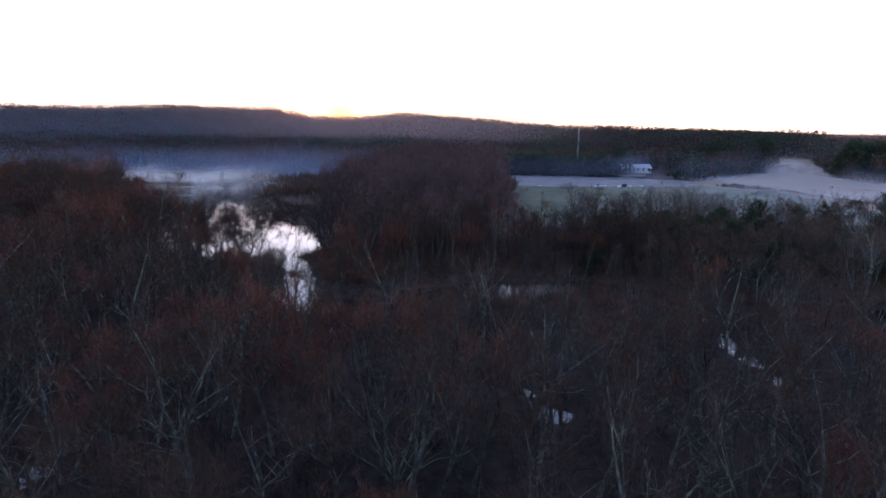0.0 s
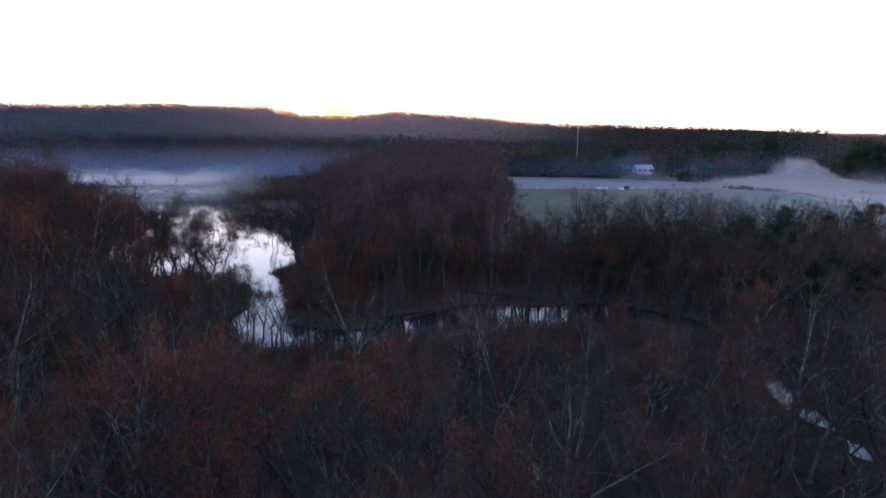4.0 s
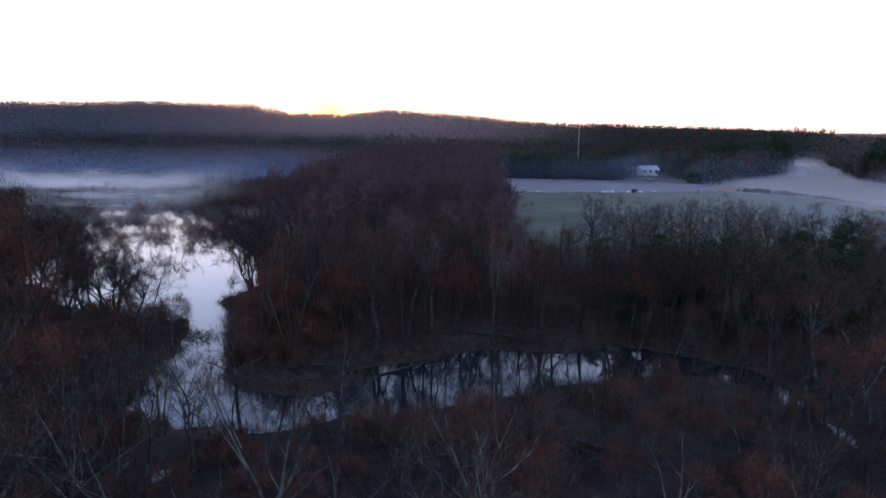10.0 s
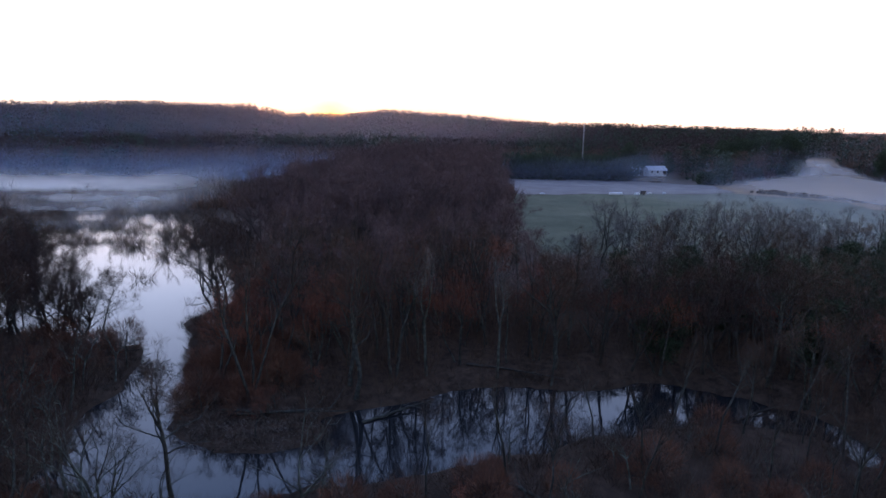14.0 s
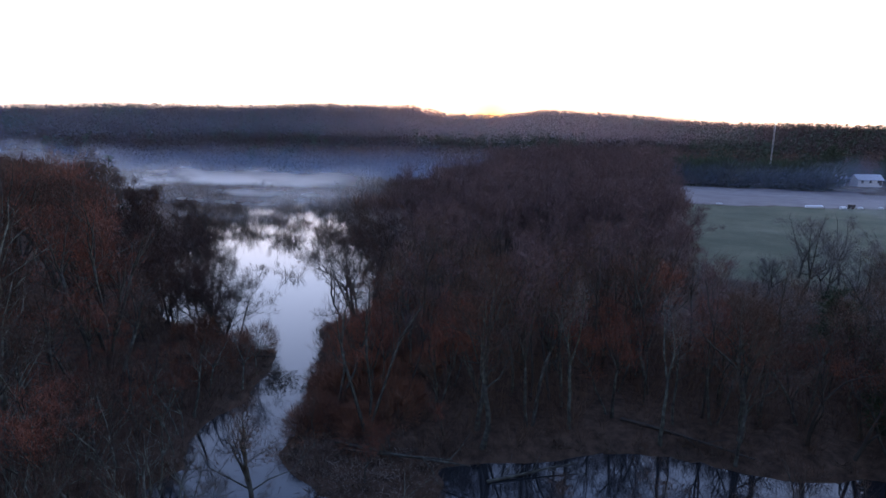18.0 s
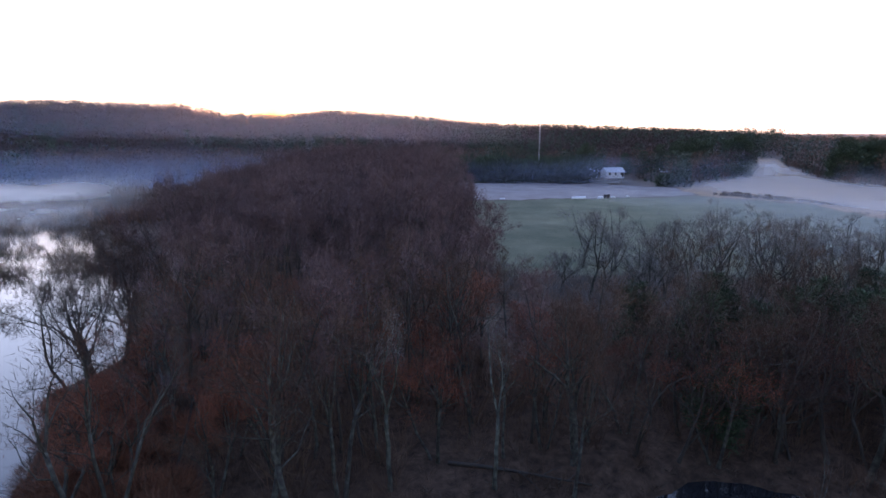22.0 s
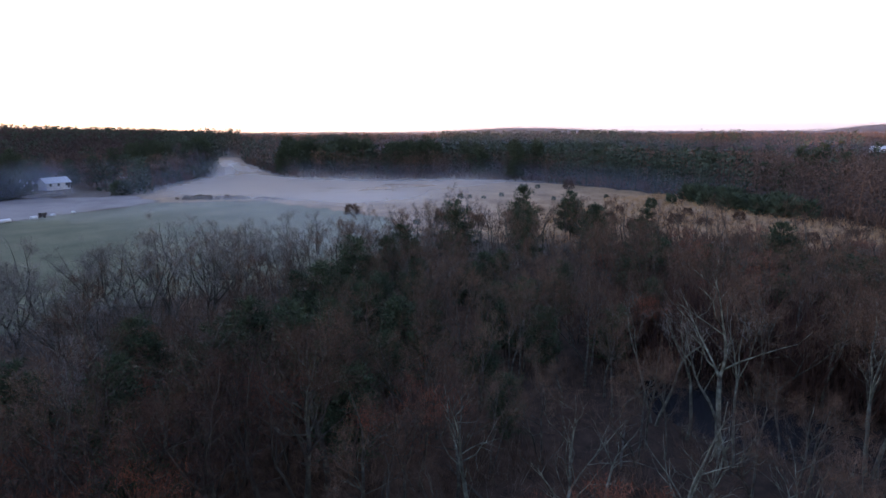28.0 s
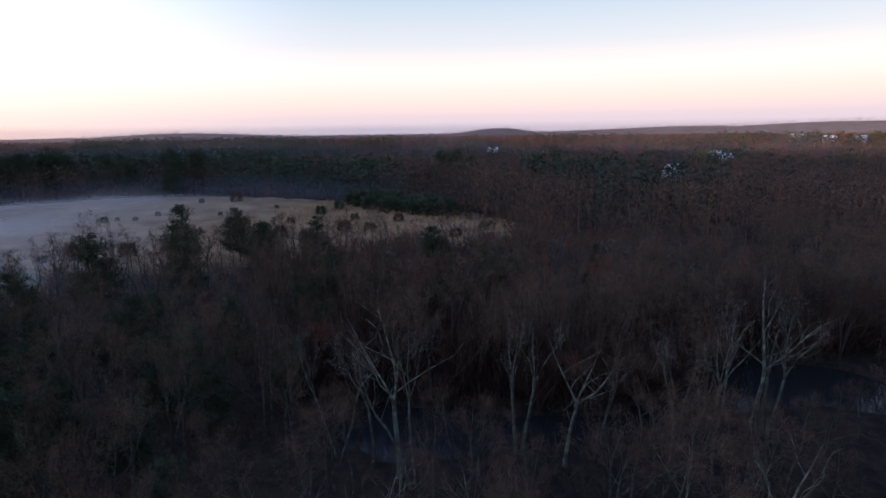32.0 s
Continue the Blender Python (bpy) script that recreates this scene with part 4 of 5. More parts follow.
def far_woods():
    rng = np.random.default_rng(14)

    def ring(r0, r1, a0, a1, step):
        p = spread(-r1, r1, 30 - r1, 30 + r1, step, rng)
        r, az = np.hypot(p[:, 0], p[:, 1] - 30), np.degrees(np.arctan2(p[:, 0], p[:, 1] - 30))
        return p[(r > r0) & (r < r1) & (az > a0) & (az < a1)]

    p = np.concatenate([ring(150, 330, -65, 140, 5.4), ring(330, 720, -65, 30, 6.4), ring(330, 720, 30, 142, 7.6)])
    x, y = p[:, 0], p[:, 1]
    ok = on_land(p, 2) & ~open_field(p) & ~inside(x, y, WOOD)
    ok &= ~((x < -46) & (y < 300) & (shore(x, y) < 22) & (y > 118))
    ok &= ~((x > -100) & (x < 125) & (y < 150))
    ok &= ~((x > 10) & (x < 112) & (y > 120) & (y < 318)) & ~((x > -110) & (x < 30) & (y < 300))
    for hx, hy in HOUSES:
        d = math.hypot(hx - 14, hy - 40)
        ux, uy = (14 - hx) / d, (40 - hy) / d
        along, off = (x - hx) * ux + (y - hy) * uy, np.abs((x - hx) * uy - (y - hy) * ux)
        ok &= ~((along > -8) & (along < 0.2 * d) & (off < 9))
    p = p[ok]
    x, y = p[:, 0], p[:, 1]
    az = np.degrees(np.arctan2(x, y - 30))
    piney = vnoise(x, y, 60, 41) + 0.5 * vnoise(x, y, 18, 42) + np.where((az > -20) & (az < 45), 0.15, np.where((az > 0) & (az < 80), 0.12, -0.2))
    pine = piney + rng.normal(size=len(p)) * 0.25 > 0.35
    top = tagged(new("far_bare_wood"), "hazy far woodland of bare brown trees", "woodland", kind="stuff")
    bare = p[~pine]
    close = np.hypot(bare[:, 0], bare[:, 1] - 30) < 340
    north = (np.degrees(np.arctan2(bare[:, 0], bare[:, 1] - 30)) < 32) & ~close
    # Ridge trees to the north take the copy darkened for backlight.
    for q, protos, coat in ((grounded(bare[close]), far_protos(rng, 6, 95, 14.5, 3.6, 0.26), FARTWIG), (grounded(bare[north]), far_protos(rng, 6, 42, 14.5, 3.9, 0.75), BACKLITTWIG),
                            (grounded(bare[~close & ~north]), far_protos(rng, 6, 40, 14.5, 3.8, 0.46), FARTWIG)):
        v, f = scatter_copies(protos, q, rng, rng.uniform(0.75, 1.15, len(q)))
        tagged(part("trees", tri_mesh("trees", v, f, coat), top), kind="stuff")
    top = tagged(new("far_pine_wood"), "dark green pines in the far woodland", "woodland", kind="stuff")
    q = grounded(p[pine])
    v, f = scatter_copies(far_pines(rng, 5, 46, 15.5, 3.4), q, rng, rng.uniform(0.75, 1.05, len(q)) + 0.12 * (az[pine] > 30))
    tagged(part("trees", tri_mesh("trees", v, f, FARPINE), top), kind="stuff")
    p = np.concatenate([ring(720, 1500, -60, 142, 17), ring(1500, 4300, 20, 142, 58)])
    q = grounded(p)
    v, f = scatter_copies(far_protos(rng, 5, 10, 9, 10, 3.4), q, rng, np.where(np.hypot(p[:, 0], p[:, 1]) > 1500, 1.3, 1.0) * rng.uniform(0.8, 1.1, len(q)))
    top = tagged(new("horizon_wood"), "low wooded country out to the horizon", "woodland", kind="stuff")
    tagged(part("trees", tri_mesh("trees", v, f, FARTWIG), top), kind="stuff")


far_woods()


# ---- undergrowth ----
def clumps(rng, n, count, h, r, width, lean=0.45):
    out = []
    for _ in range(n):
        a, rr = rng.uniform(0, 6.283, count), r * np.sqrt(rng.uniform(0, 1, count))
        base = np.stack([np.cos(a) * rr * 0.5, np.sin(a) * rr * 0.5, rng.uniform(-0.05, 0.35, count) * h], 1)
        way = np.stack([np.cos(a) * lean, np.sin(a) * lean, np.ones(count)], 1) + rng.normal(size=(count, 3)) * 0.3
        out.append(spikes(base, way, rng.uniform(0.4, 1.0, count) * h, rng.uniform(0.6, 1.3, count) * width, rng))
    return out


def stuff(name, label, category, v_f, mat):
    tagged(new(name, tri_mesh(name, *v_f, mat)), label, category, kind="stuff")


def undergrowth():
    rng = np.random.default_rng(21)
    p = spread(-60, 90, -20, 100, 1.3, rng)
    p = p[on_land(p, 0.5) & ~open_field(p) & (vnoise(p[:, 0], p[:, 1], 8, 51) + rng.uniform(-0.7, 0.7, len(p)) > np.where(p[:, 1] < 44, 0.45, -0.05))]
    stuff("underbrush", "low brown and russet underbrush on the swamp floor", "brush", scatter_copies(clumps(rng, 6, 22, 1.5, 0.9, 0.035), grounded(p), rng, rng.uniform(0.5, 1.5, len(p))), BUSH)
    p = spread(-52, 45, 10, 84, 1.0, rng)
    p = p[on_land(p, 0.3) & ((p[:, 1] < 62) | (p[:, 0] < -18)) & (rng.uniform(size=len(p)) < np.where(p[:, 1] < 42, 0.07, 0.5))]
    stuff("bank_brush", "tangle of thin grey and russet stems on the near bank", "brush", scatter_copies(clumps(rng, 8, 26, 2.3, 1.1, 0.034, 0.55), grounded(p), rng, rng.uniform(0.4, 1.3, len(p))), BANKBRUSH)
    p = spread(-36, 40, 60, 96, 1.5, rng)
    p = p[on_land(p, 0.8) & ~open_bank(p) & (vnoise(p[:, 0], p[:, 1], 7, 57) + rng.uniform(-0.6, 0.6, len(p)) > -0.4)]
    stuff("young_thicket", "thicket of brown saplings under the swamp trees", "brush", scatter_copies(clumps(rng, 8, 42, 3.6, 1.6, 0.035, 0.5), grounded(p), rng, rng.uniform(0.3, 1.25, len(p)) * np.clip(shore(p[:, 0], p[:, 1]) / 4, 0.35, 1)), EDGETWIG)
    p = spread(64, 84, -6, 62, 1.2, rng)
    p = p[on_land(p, 0.3) & (rng.uniform(size=len(p)) < 0.9) & ((p[:, 1] > 19) | (p[:, 0] > 78))]
    stuff("pond_thicket", "dense dark thicket on the far bank of the side pond", "brush", scatter_copies(clumps(rng, 8, 46, 7.0, 1.8, 0.08, 0.3), grounded(p), rng, rng.uniform(0.7, 1.3, len(p))), BANKTWIG)
    p = spread(-23, -9, 53, 61, 0.4, rng)
    p = p[on_land(p, 0.15) & (rng.uniform(size=len(p)) < 0.8)]
    stuff("mound_grass", "flattened dead grass on the low mound by the bend", "grass", scatter_copies(clumps(rng, 5, 10, 0.45, 0.5, 0.05, 1.6), grounded(p), rng, rng.uniform(0.6, 1.2, len(p))), MOUND)
    p = spread(-60, 80, -20, 120, 0.8, rng)
    d = shore(p[:, 0], p[:, 1])
    p = p[(d > -0.15) & (d < 1.6) & (rng.uniform(size=len(p)) < 0.85)]
    stuff("bank_sedge", "dark matted sedge along the water's edge", "sedge", scatter_copies(clumps(rng, 5, 14, 0.75, 0.6, 0.05, 0.9), grounded(p), rng, rng.uniform(0.6, 1.3, len(p))), SEDGE)
    p = spread(-190, -38, 104, 250, 1.3, rng)
    d = shore(p[:, 0], p[:, 1])
    p = p[((d < 0.4) & (thicket(p[:, 0], p[:, 1]) > 0)) | ((d > 0.4) & (d < 7) & (rng.uniform(size=len(p)) < 0.6))]
    q = np.column_stack([p, np.maximum(land(p[:, 0], p[:, 1]), -0.12)])
    stuff("marsh_sedge", "flooded dark sedge tussocks and brush in the marsh", "sedge", scatter_copies(clumps(rng, 6, 20, 1.1, 1.2, 0.07, 0.7), q, rng, rng.uniform(0.35, 1.35, len(p)) ** 1.5), SEDGE)
    w = spread(-36, -26, 64, 75, 0.55, rng)
    w = w[(shore(w[:, 0], w[:, 1]) < -0.1) & (vnoise(w[:, 0], w[:, 1], 2.2, 58) + 0.9 - np.abs(w[:, 1] - 70.5) / 3.6 > rng.uniform(-0.2, 0.8, len(w)))]
    stuff("water_weed", "dead weed stems matted on the water in the narrows", "sedge", scatter_copies(clumps(rng, 6, 12, 0.8, 1.0, 0.075, 1.5), np.column_stack([w, np.full(len(w), -0.02)]), rng, rng.uniform(0.5, 1.1, len(w))), SEDGE)
    q = q[rng.uniform(size=len(q)) < np.where(q[:, 1] > 128, 0.3, 0.13)]
    stuff("marsh_brush", "bare twiggy brush standing in the flooded marsh", "brush", scatter_copies(clumps(rng, 8, 60, 3.0, 2.0, 0.055, 0.8), q, rng, rng.uniform(0.5, 1.4, len(q))), EDGETWIG)
    p = spread(100, 240, -10, 150, 1.5, rng)
    p = p[inside(p[:, 0], p[:, 1], MEADOW) & (p[:, 1] < 108 + 10 * vnoise(p[:, 0], p[:, 1], 20, 52)) & (rng.uniform(size=len(p)) < 0.75)]
    stuff("meadow_grass", "tall tan dead grass in the marsh meadow", "grass", scatter_copies(clumps(rng, 5, 13, 1.0, 0.9, 0.09, 0.35), grounded(p), rng, rng.uniform(0.6, 1.3, len(p))), REED)
    p = spread(-330, 300, 20, 420, 4.5, rng)
    field = open_field(p)
    d = shore(p[:, 0], p[:, 1])
    edge = np.zeros(len(p), bool)
    for k in range(8):
        edge |= open_field(p + 11 * np.array([math.cos(k * 0.785), math.sin(k * 0.785)])) != field
    p = p[~field & (edge & (p[:, 0] > 120) | (d > 1) & (d < 16) & (p[:, 1] > 170)) & (d > 1)]
    p = np.concatenate([p + rng.normal(size=p.shape) * 1.5 for _ in range(3)])
    p = p[~open_field(p) & on_land(p, 0.5)]
    stuff("wood_edge_brush", "dense brown brush at the foot of the far woods", "brush", scatter_copies(clumps(rng, 5, 16, 4.0, 2.2, 0.25), grounded(p), rng, rng.uniform(0.6, 1.4, len(p))), FARTWIG)
    p = spread(112, 200, -2, 112, 3.6, rng)
    p = p[inside(p[:, 0], p[:, 1], MEADOW) & (vnoise(p[:, 0], p[:, 1], 22, 55) + (70 - p[:, 1]) / 90 + rng.uniform(-0.35, 0.35, len(p)) > 0.4)]
    stuff("meadow_brush", "brown brush scattered through the dead grass", "brush", scatter_copies(clumps(rng, 5, 30, 2.4, 1.8, 0.09), grounded(p), rng, rng.uniform(0.6, 1.5, len(p))), TWIG)
    p = spread(12, 118, 88, 128, 1.7, rng)
    p = p[~open_field(p) | (rng.uniform(size=len(p)) < 0.08)]
    stuff("field_edge_brush", "grey brush and brambles along the field edge", "brush", scatter_copies(clumps(rng, 5, 20, 2.2, 1.1, 0.05), grounded(p), rng, rng.uniform(0.5, 1.6, len(p))), GREYTWIG)


undergrowth()


def bush_shape(rng, h, r, count, width):
    """A rounded shrub of leafy or twiggy tufts on short stems."""
    a, u = rng.uniform(0, 6.283, count), rng.uniform(0.0, 1, count)
    rr = r * np.sqrt(rng.uniform(0.25, 1, count)) * np.sqrt(np.clip(1 - (u - 0.35) ** 2 * 1.9, 0.15, 1))
    base = np.stack([np.cos(a) * rr * 0.85, np.sin(a) * rr * 0.85, u * h * 0.85], 1)
    way = np.stack([np.cos(a), np.sin(a), u * 1.6], 1) + rng.normal(size=(count, 3)) * 0.4
    leaf = spikes(base, way, rng.uniform(0.35, 0.75, count) * h ** 0.5, rng.uniform(0.6, 1.3, count) * width, rng)
    wood = [tube(wander(rng, (0, 0, -0.2), (math.cos(b) * 0.5, math.sin(b) * 0.5, 1), h * 0.7, 3, 0.1), [0.06, 0.045, 0.03, 0.01], 4) for b in rng.uniform(0, 6.28, 4)]
    return wood, leaf


def shrub_kind(name, n, h, r, count, width, mat, label):
    KINDS[name] = []
    for k in range(n):
        rng = np.random.default_rng(hash_seed(name) + k)
        wood, leaf = bush_shape(rng, h, r, count, width)
        KINDS[name].append(([tri_mesh("stem", *w, DARKBARK, True) for w in wood], tri_mesh("foliage", *leaf, mat), label, "shrub"))


def plant_shrub(name, x, y, size, rng, group):
    stems, leaf, label, category = KINDS[name][int(rng.integers(0, 60)) % len(KINDS[name])]
    e = tagged(new(name), label, category, group)
    e.location, e.rotation_euler, e.scale = (x, y, float(land(x, y))), (0, 0, rng.uniform(0, 6.28)), (size, size, size * rng.uniform(0.85, 1.15))
    for stem in stems:
        part("stem", stem, e)
    part("foliage", leaf, e)


shrub_kind("evergreen_shrub", 3, 3.0, 1.9, 420, 0.30, EVERGREEN, "rounded dark green evergreen shrub")
shrub_kind("meadow_shrub", 3, 2.2, 1.6, 620, 0.09, TWIG, "round bare brown shrub standing in the dead grass")
shrub_kind("russet_shrub", 3, 2.2, 1.7, 950, 0.028, BRUSHRED, "russet-twigged shrub on the river bank")


def shrubs():
    rng = np.random.default_rng(22)
    for x, y in [(188.9, 93), (201.5, 90.4), (171.1, 153.4), (176.1, 152.7), (177.9, 148.1), (203, 112.8), (187.7, 125.7), (186.7, 146), (221, 149)]:
        plant_shrub("evergreen_shrub", x, y, rng.uniform(0.35, 0.6) * (2.0 if y < 95 else 1.0), rng, "shrubs in the meadow")
    for x, y in [(172.8, 97.3), (160.7, 78.3), (160.3, 71.3), (225, 137), (168, 110), (150, 92), (145, 84), (176, 66), (152, 48), (139, 60), (163, 41), (132, 108), (128, 118), (124, 159), (180, 80), (140, 40), (125, 30)]:
        plant_shrub("meadow_shrub", x, y, rng.uniform(0.7, 1.5), rng, "shrubs in the meadow")
    plant_shrub("evergreen_shrub", 125.5, 127.0, 1.25, rng, "shrubs in the meadow")
    plant_shrub("evergreen_shrub", 122.0, 133.0, 0.5, rng, "shrubs in the meadow")
    for k in range(26):
        t = k / 25
        plant_shrub("evergreen_shrub", 186 + 32 * t + rng.normal() * 3, 52 + 38 * t + rng.normal() * 4, rng.uniform(1.4, 2.1), rng, "evergreens at the wood's edge")
    for k in range(50):
        t = k / 49
        plant_shrub("meadow_shrub", 115 + 22 * t + rng.normal(), 237 - 38 * t + rng.normal() * 1.2, rng.uniform(0.4, 0.75) * (1 - 0.25 * (t > 0.4)), rng, "hedge in the misty meadow")
    for x, y in [(-22.5, 63), (-21, 65.5), (-19.5, 62.8), (-24, 67.5), (-21.8, 68.8), (-23.5, 71), (-18, 66), (-16.5, 64.2), (-37, 68), (-38, 64), (-41, 60), (-36.5, 58), (-38.5, 61), (-37.5, 66), (-40.5, 67), (-37, 70.5), (-41.5, 71), (-39.5, 74), (-44, 74), (-43, 68), (-36.5, 73.5), (-42, 76.5), (-46, 73), (-45.5, 77.5), (-25, 65.5), (-26.5, 69.5), (-24.4, 62), (-23, 60), (-7, 46.5), (2, 47.5), (14, 52), (20, 57)]:
        plant_shrub("russet_shrub", x, y, rng.uniform(0.8, 1.35), rng, "shrubs on the banks")
    for k in range(46):
        x, y = rng.uniform(-29, -15), rng.uniform(60, 80)
        if dry(x, y):
            plant_shrub("russet_shrub", x, y, rng.uniform(0.7, 1.25), rng, "shrubs on the banks")
    for k in range(70):
        x, y = rng.uniform(-28, 30), rng.uniform(34, 56)
        if shore(np.array([x]), np.array([y]))[0] > 0.6:
            plant_shrub("russet_shrub", x, y, rng.uniform(0.4, 0.95), rng, "shrubs on the banks")
    # evergreen screen between the bare field and the houses
    for row in range(3):
        for k in range(24):
            x = 23 + 60 * k / 23 + rng.normal() * 0.7
            plant_shrub("evergreen_shrub", x, 295 + row * 5.5 + rng.normal() * 1.2, rng.uniform(2.7, 3.6) * (0.8 if x > 74 else 1), rng, "evergreen screen behind the field")
    for k in range(60):
        x, y = rng.uniform(108, 190), rng.uniform(258, 330)
        if not open_field(np.array([[x, y]]))[0] and open_field(np.array([[x, y - 22]]))[0]:
            plant_shrub("evergreen_shrub", x, y, rng.uniform(1.6, 2.8), rng, "evergreens by the houses")


shrubs()


def pines():
    rng = np.random.default_rng(23)
    for x, y, s in [(123, 102.5, 1.0), (124, 91, 0.98), (107.5, 79, 0.9), (90, 97.5, 0.95), (60, 93, 0.85), (51, 89, 0.8), (104, 49, 0.95), (128, 76, 0.7), (112, 96, 0.85), (98, 88, 0.8), (80, 101, 0.8), (38, 84, 0.85), (30, 88, 0.8),
                    (24, 80, 0.8), (28.5, 77, 0.78), (33, 80.5, 0.85), (37, 75.5, 0.8), (20.5, 85, 0.68), (42, 78, 0.8), (46, 73, 0.8), (70, 96, 0.75), (119, 84, 0.8), (86, 62, 0.85), (92, 40, 0.8)]:
        plant("white_pine", x, y, rng.uniform(0, 6.28), s * 1.22, int(rng.integers(0, 60)), "pines at the meadow's edge")
    for k in range(50):
        x, y = rng.uniform(102, 130), rng.uniform(0, 84)
        plant("belt_oak", x, y, rng.uniform(0, 6.28), rng.uniform(0.35, 0.62), int(rng.integers(0, 60)), "bare trees before the tan meadow")
    for k in range(44):
        x, y = rng.uniform(64, 126), rng.uniform(-22, 70)
        if not dry(x, y) or x < 80 and y < 20:
            continue
        plant("russet_maple", x, y, rng.uniform(0, 6.28), rng.uniform(0.62, 0.86), int(rng.integers(0, 60)), "russet trees east of the side pond")
    for k in range(15):
        x, y = rng.uniform(72, 118), rng.uniform(18, 78)
        plant("white_pine", x, y, rng.uniform(0, 6.28), rng.uniform(0.55, 0.85), int(rng.integers(0, 60)), "young pines among the bare trees")
    for x, y, s in [(282, 200, 1.3), (300, 178, 1.35), (272, 166, 1.2), (290, 150, 1.4), (262, 128, 1.15), (278, 96, 1.3), (288, 62, 1.4), (300, 56, 1.5), (294, 48, 1.35),
                    (308, 5, 1.45), (316, -2, 1.4), (302, 14, 1.3), (255, 20, 1.15), (236, 62, 1.2), (242, 70, 1.1)]:
        plant("white_pine", x, y, rng.uniform(0, 6.28), s * 1.15, int(rng.integers(0, 60)), "tall pines of the far wood")
    for az0, az1, d0, d1, n in ((38.0, 46.5, 308, 345, 44), (47.8, 53.5, 296, 325, 24), (56, 66, 262, 300, 12)):
        for k in range(n):
            a, d = radians(rng.uniform(az0, az1)), rng.uniform(d0, d1)
            x, y = 0.9 + d * math.sin(a), 38 + d * math.cos(a)
            if not open_field(np.array([[x, y]]))[0]:
                plant("white_pine", x, y, rng.uniform(0, 6.28), rng.uniform(1.55, 2.05), int(rng.integers(0, 60)), "tall pines of the far wood")
    for x, y, s in [(87, 309, 1.3), (99, 320, 0.8), (150, 340, 1.2), (165, 350, 1.3), (140, 325, 1.1), (180, 345, 1.25), (172, 333, 1.1), (188, 338, 1.2), (118, 312, 1.0), (128, 318, 1.1), (136, 316, 1.15), (146, 322, 1.2), (155, 330, 1.3), (163, 336, 1.2), (178, 340, 1.3), (186, 345, 1.35), (192, 352, 1.3), (158, 345, 1.3), (198, 362, 1.4), (106, 307, 0.9), (145, 335, 1.3)]:
        plant("white_pine", x, y, rng.uniform(0, 6.28), s * 1.45, int(rng.integers(0, 60)), "tall pines round the houses")


pines()


# ---- fallen wood ----
def fallen_log(x, y, turn, length, girth, pale, z=0.12):
    rng = np.random.default_rng(int(abs(x * 31 + y * 17)))
    stem = wander(rng, (0, 0, 0), (1, 0, 0.03), length, 6, 0.05)
    stem[:, 2] = np.abs(stem[:, 2]) * 0.6
    e = tagged(new("fallen_log"), "fallen weathered grey trunk lying on the wet bank" if pale else "dark sodden fallen trunk lying in shallow water", "log", "fallen trunks")
    e.location, e.rotation_euler = (x, y, max(float(land(x, y)), -0.05) + z), (0, 0, turn)
    part("trunk", tri_mesh("trunk", *tube(stem, girth * np.linspace(1, 0.35, 7), 7), BARK if pale else DARKBARK, True), e)
    for k in range(5):
        p = stem[1 + k]
        limb = wander(rng, p, (0.7, rng.choice([-1, 1]) * rng.uniform(0.4, 1), rng.uniform(0.05, 0.5)), length * rng.uniform(0.15, 0.32), 4, 0.2)
        part("limb", tri_mesh("limb", *tube(limb, girth * 0.4 * np.linspace(1, 0.2, 5), 4), BARK if pale else DARKBARK, True), e)


for args in [(-20, 59.8, -0.10, 11, 0.16, True), (-19, 59.2, 0.05, 9, 0.12, True), (-8, 59.5, 0.5, 7, 0.13, True), (-38, 71, 0.3, 5, 0.08, False),
             (4, 50, -0.8, 9, 0.13, True), (12, 44, 2.6, 10, 0.14, True), (-4, 43, 0.3, 8, 0.12, True),
             (18, 36, 0.9, 9, 0.13, True), (-12, 26, -0.5, 9, 0.14, True), (24, 61, 0.5, 6, 0.12, False), (1, 70.5, -0.35, 10, 0.16, False), (36, 55, 1.2, 8, 0.12, True), (46, 52, 0.3, 7, 0.11, True)]:
    fallen_log(*args)


# ---- houses, mast and field things ----
def box(cx, cy, cz, sx, sy, sz):
    v = np.array([(x, y, z) for z in (-1, 1) for y in (-1, 1) for x in (-1, 1)], float) * (sx / 2, sy / 2, sz / 2) + (cx, cy, cz)
    f = np.array([(0, 2, 3), (0, 3, 1), (4, 5, 7), (4, 7, 6), (0, 1, 5), (0, 5, 4), (2, 6, 7), (2, 7, 3), (0, 4, 6), (0, 6, 2), (1, 3, 7), (1, 7, 5)])
    return v, f


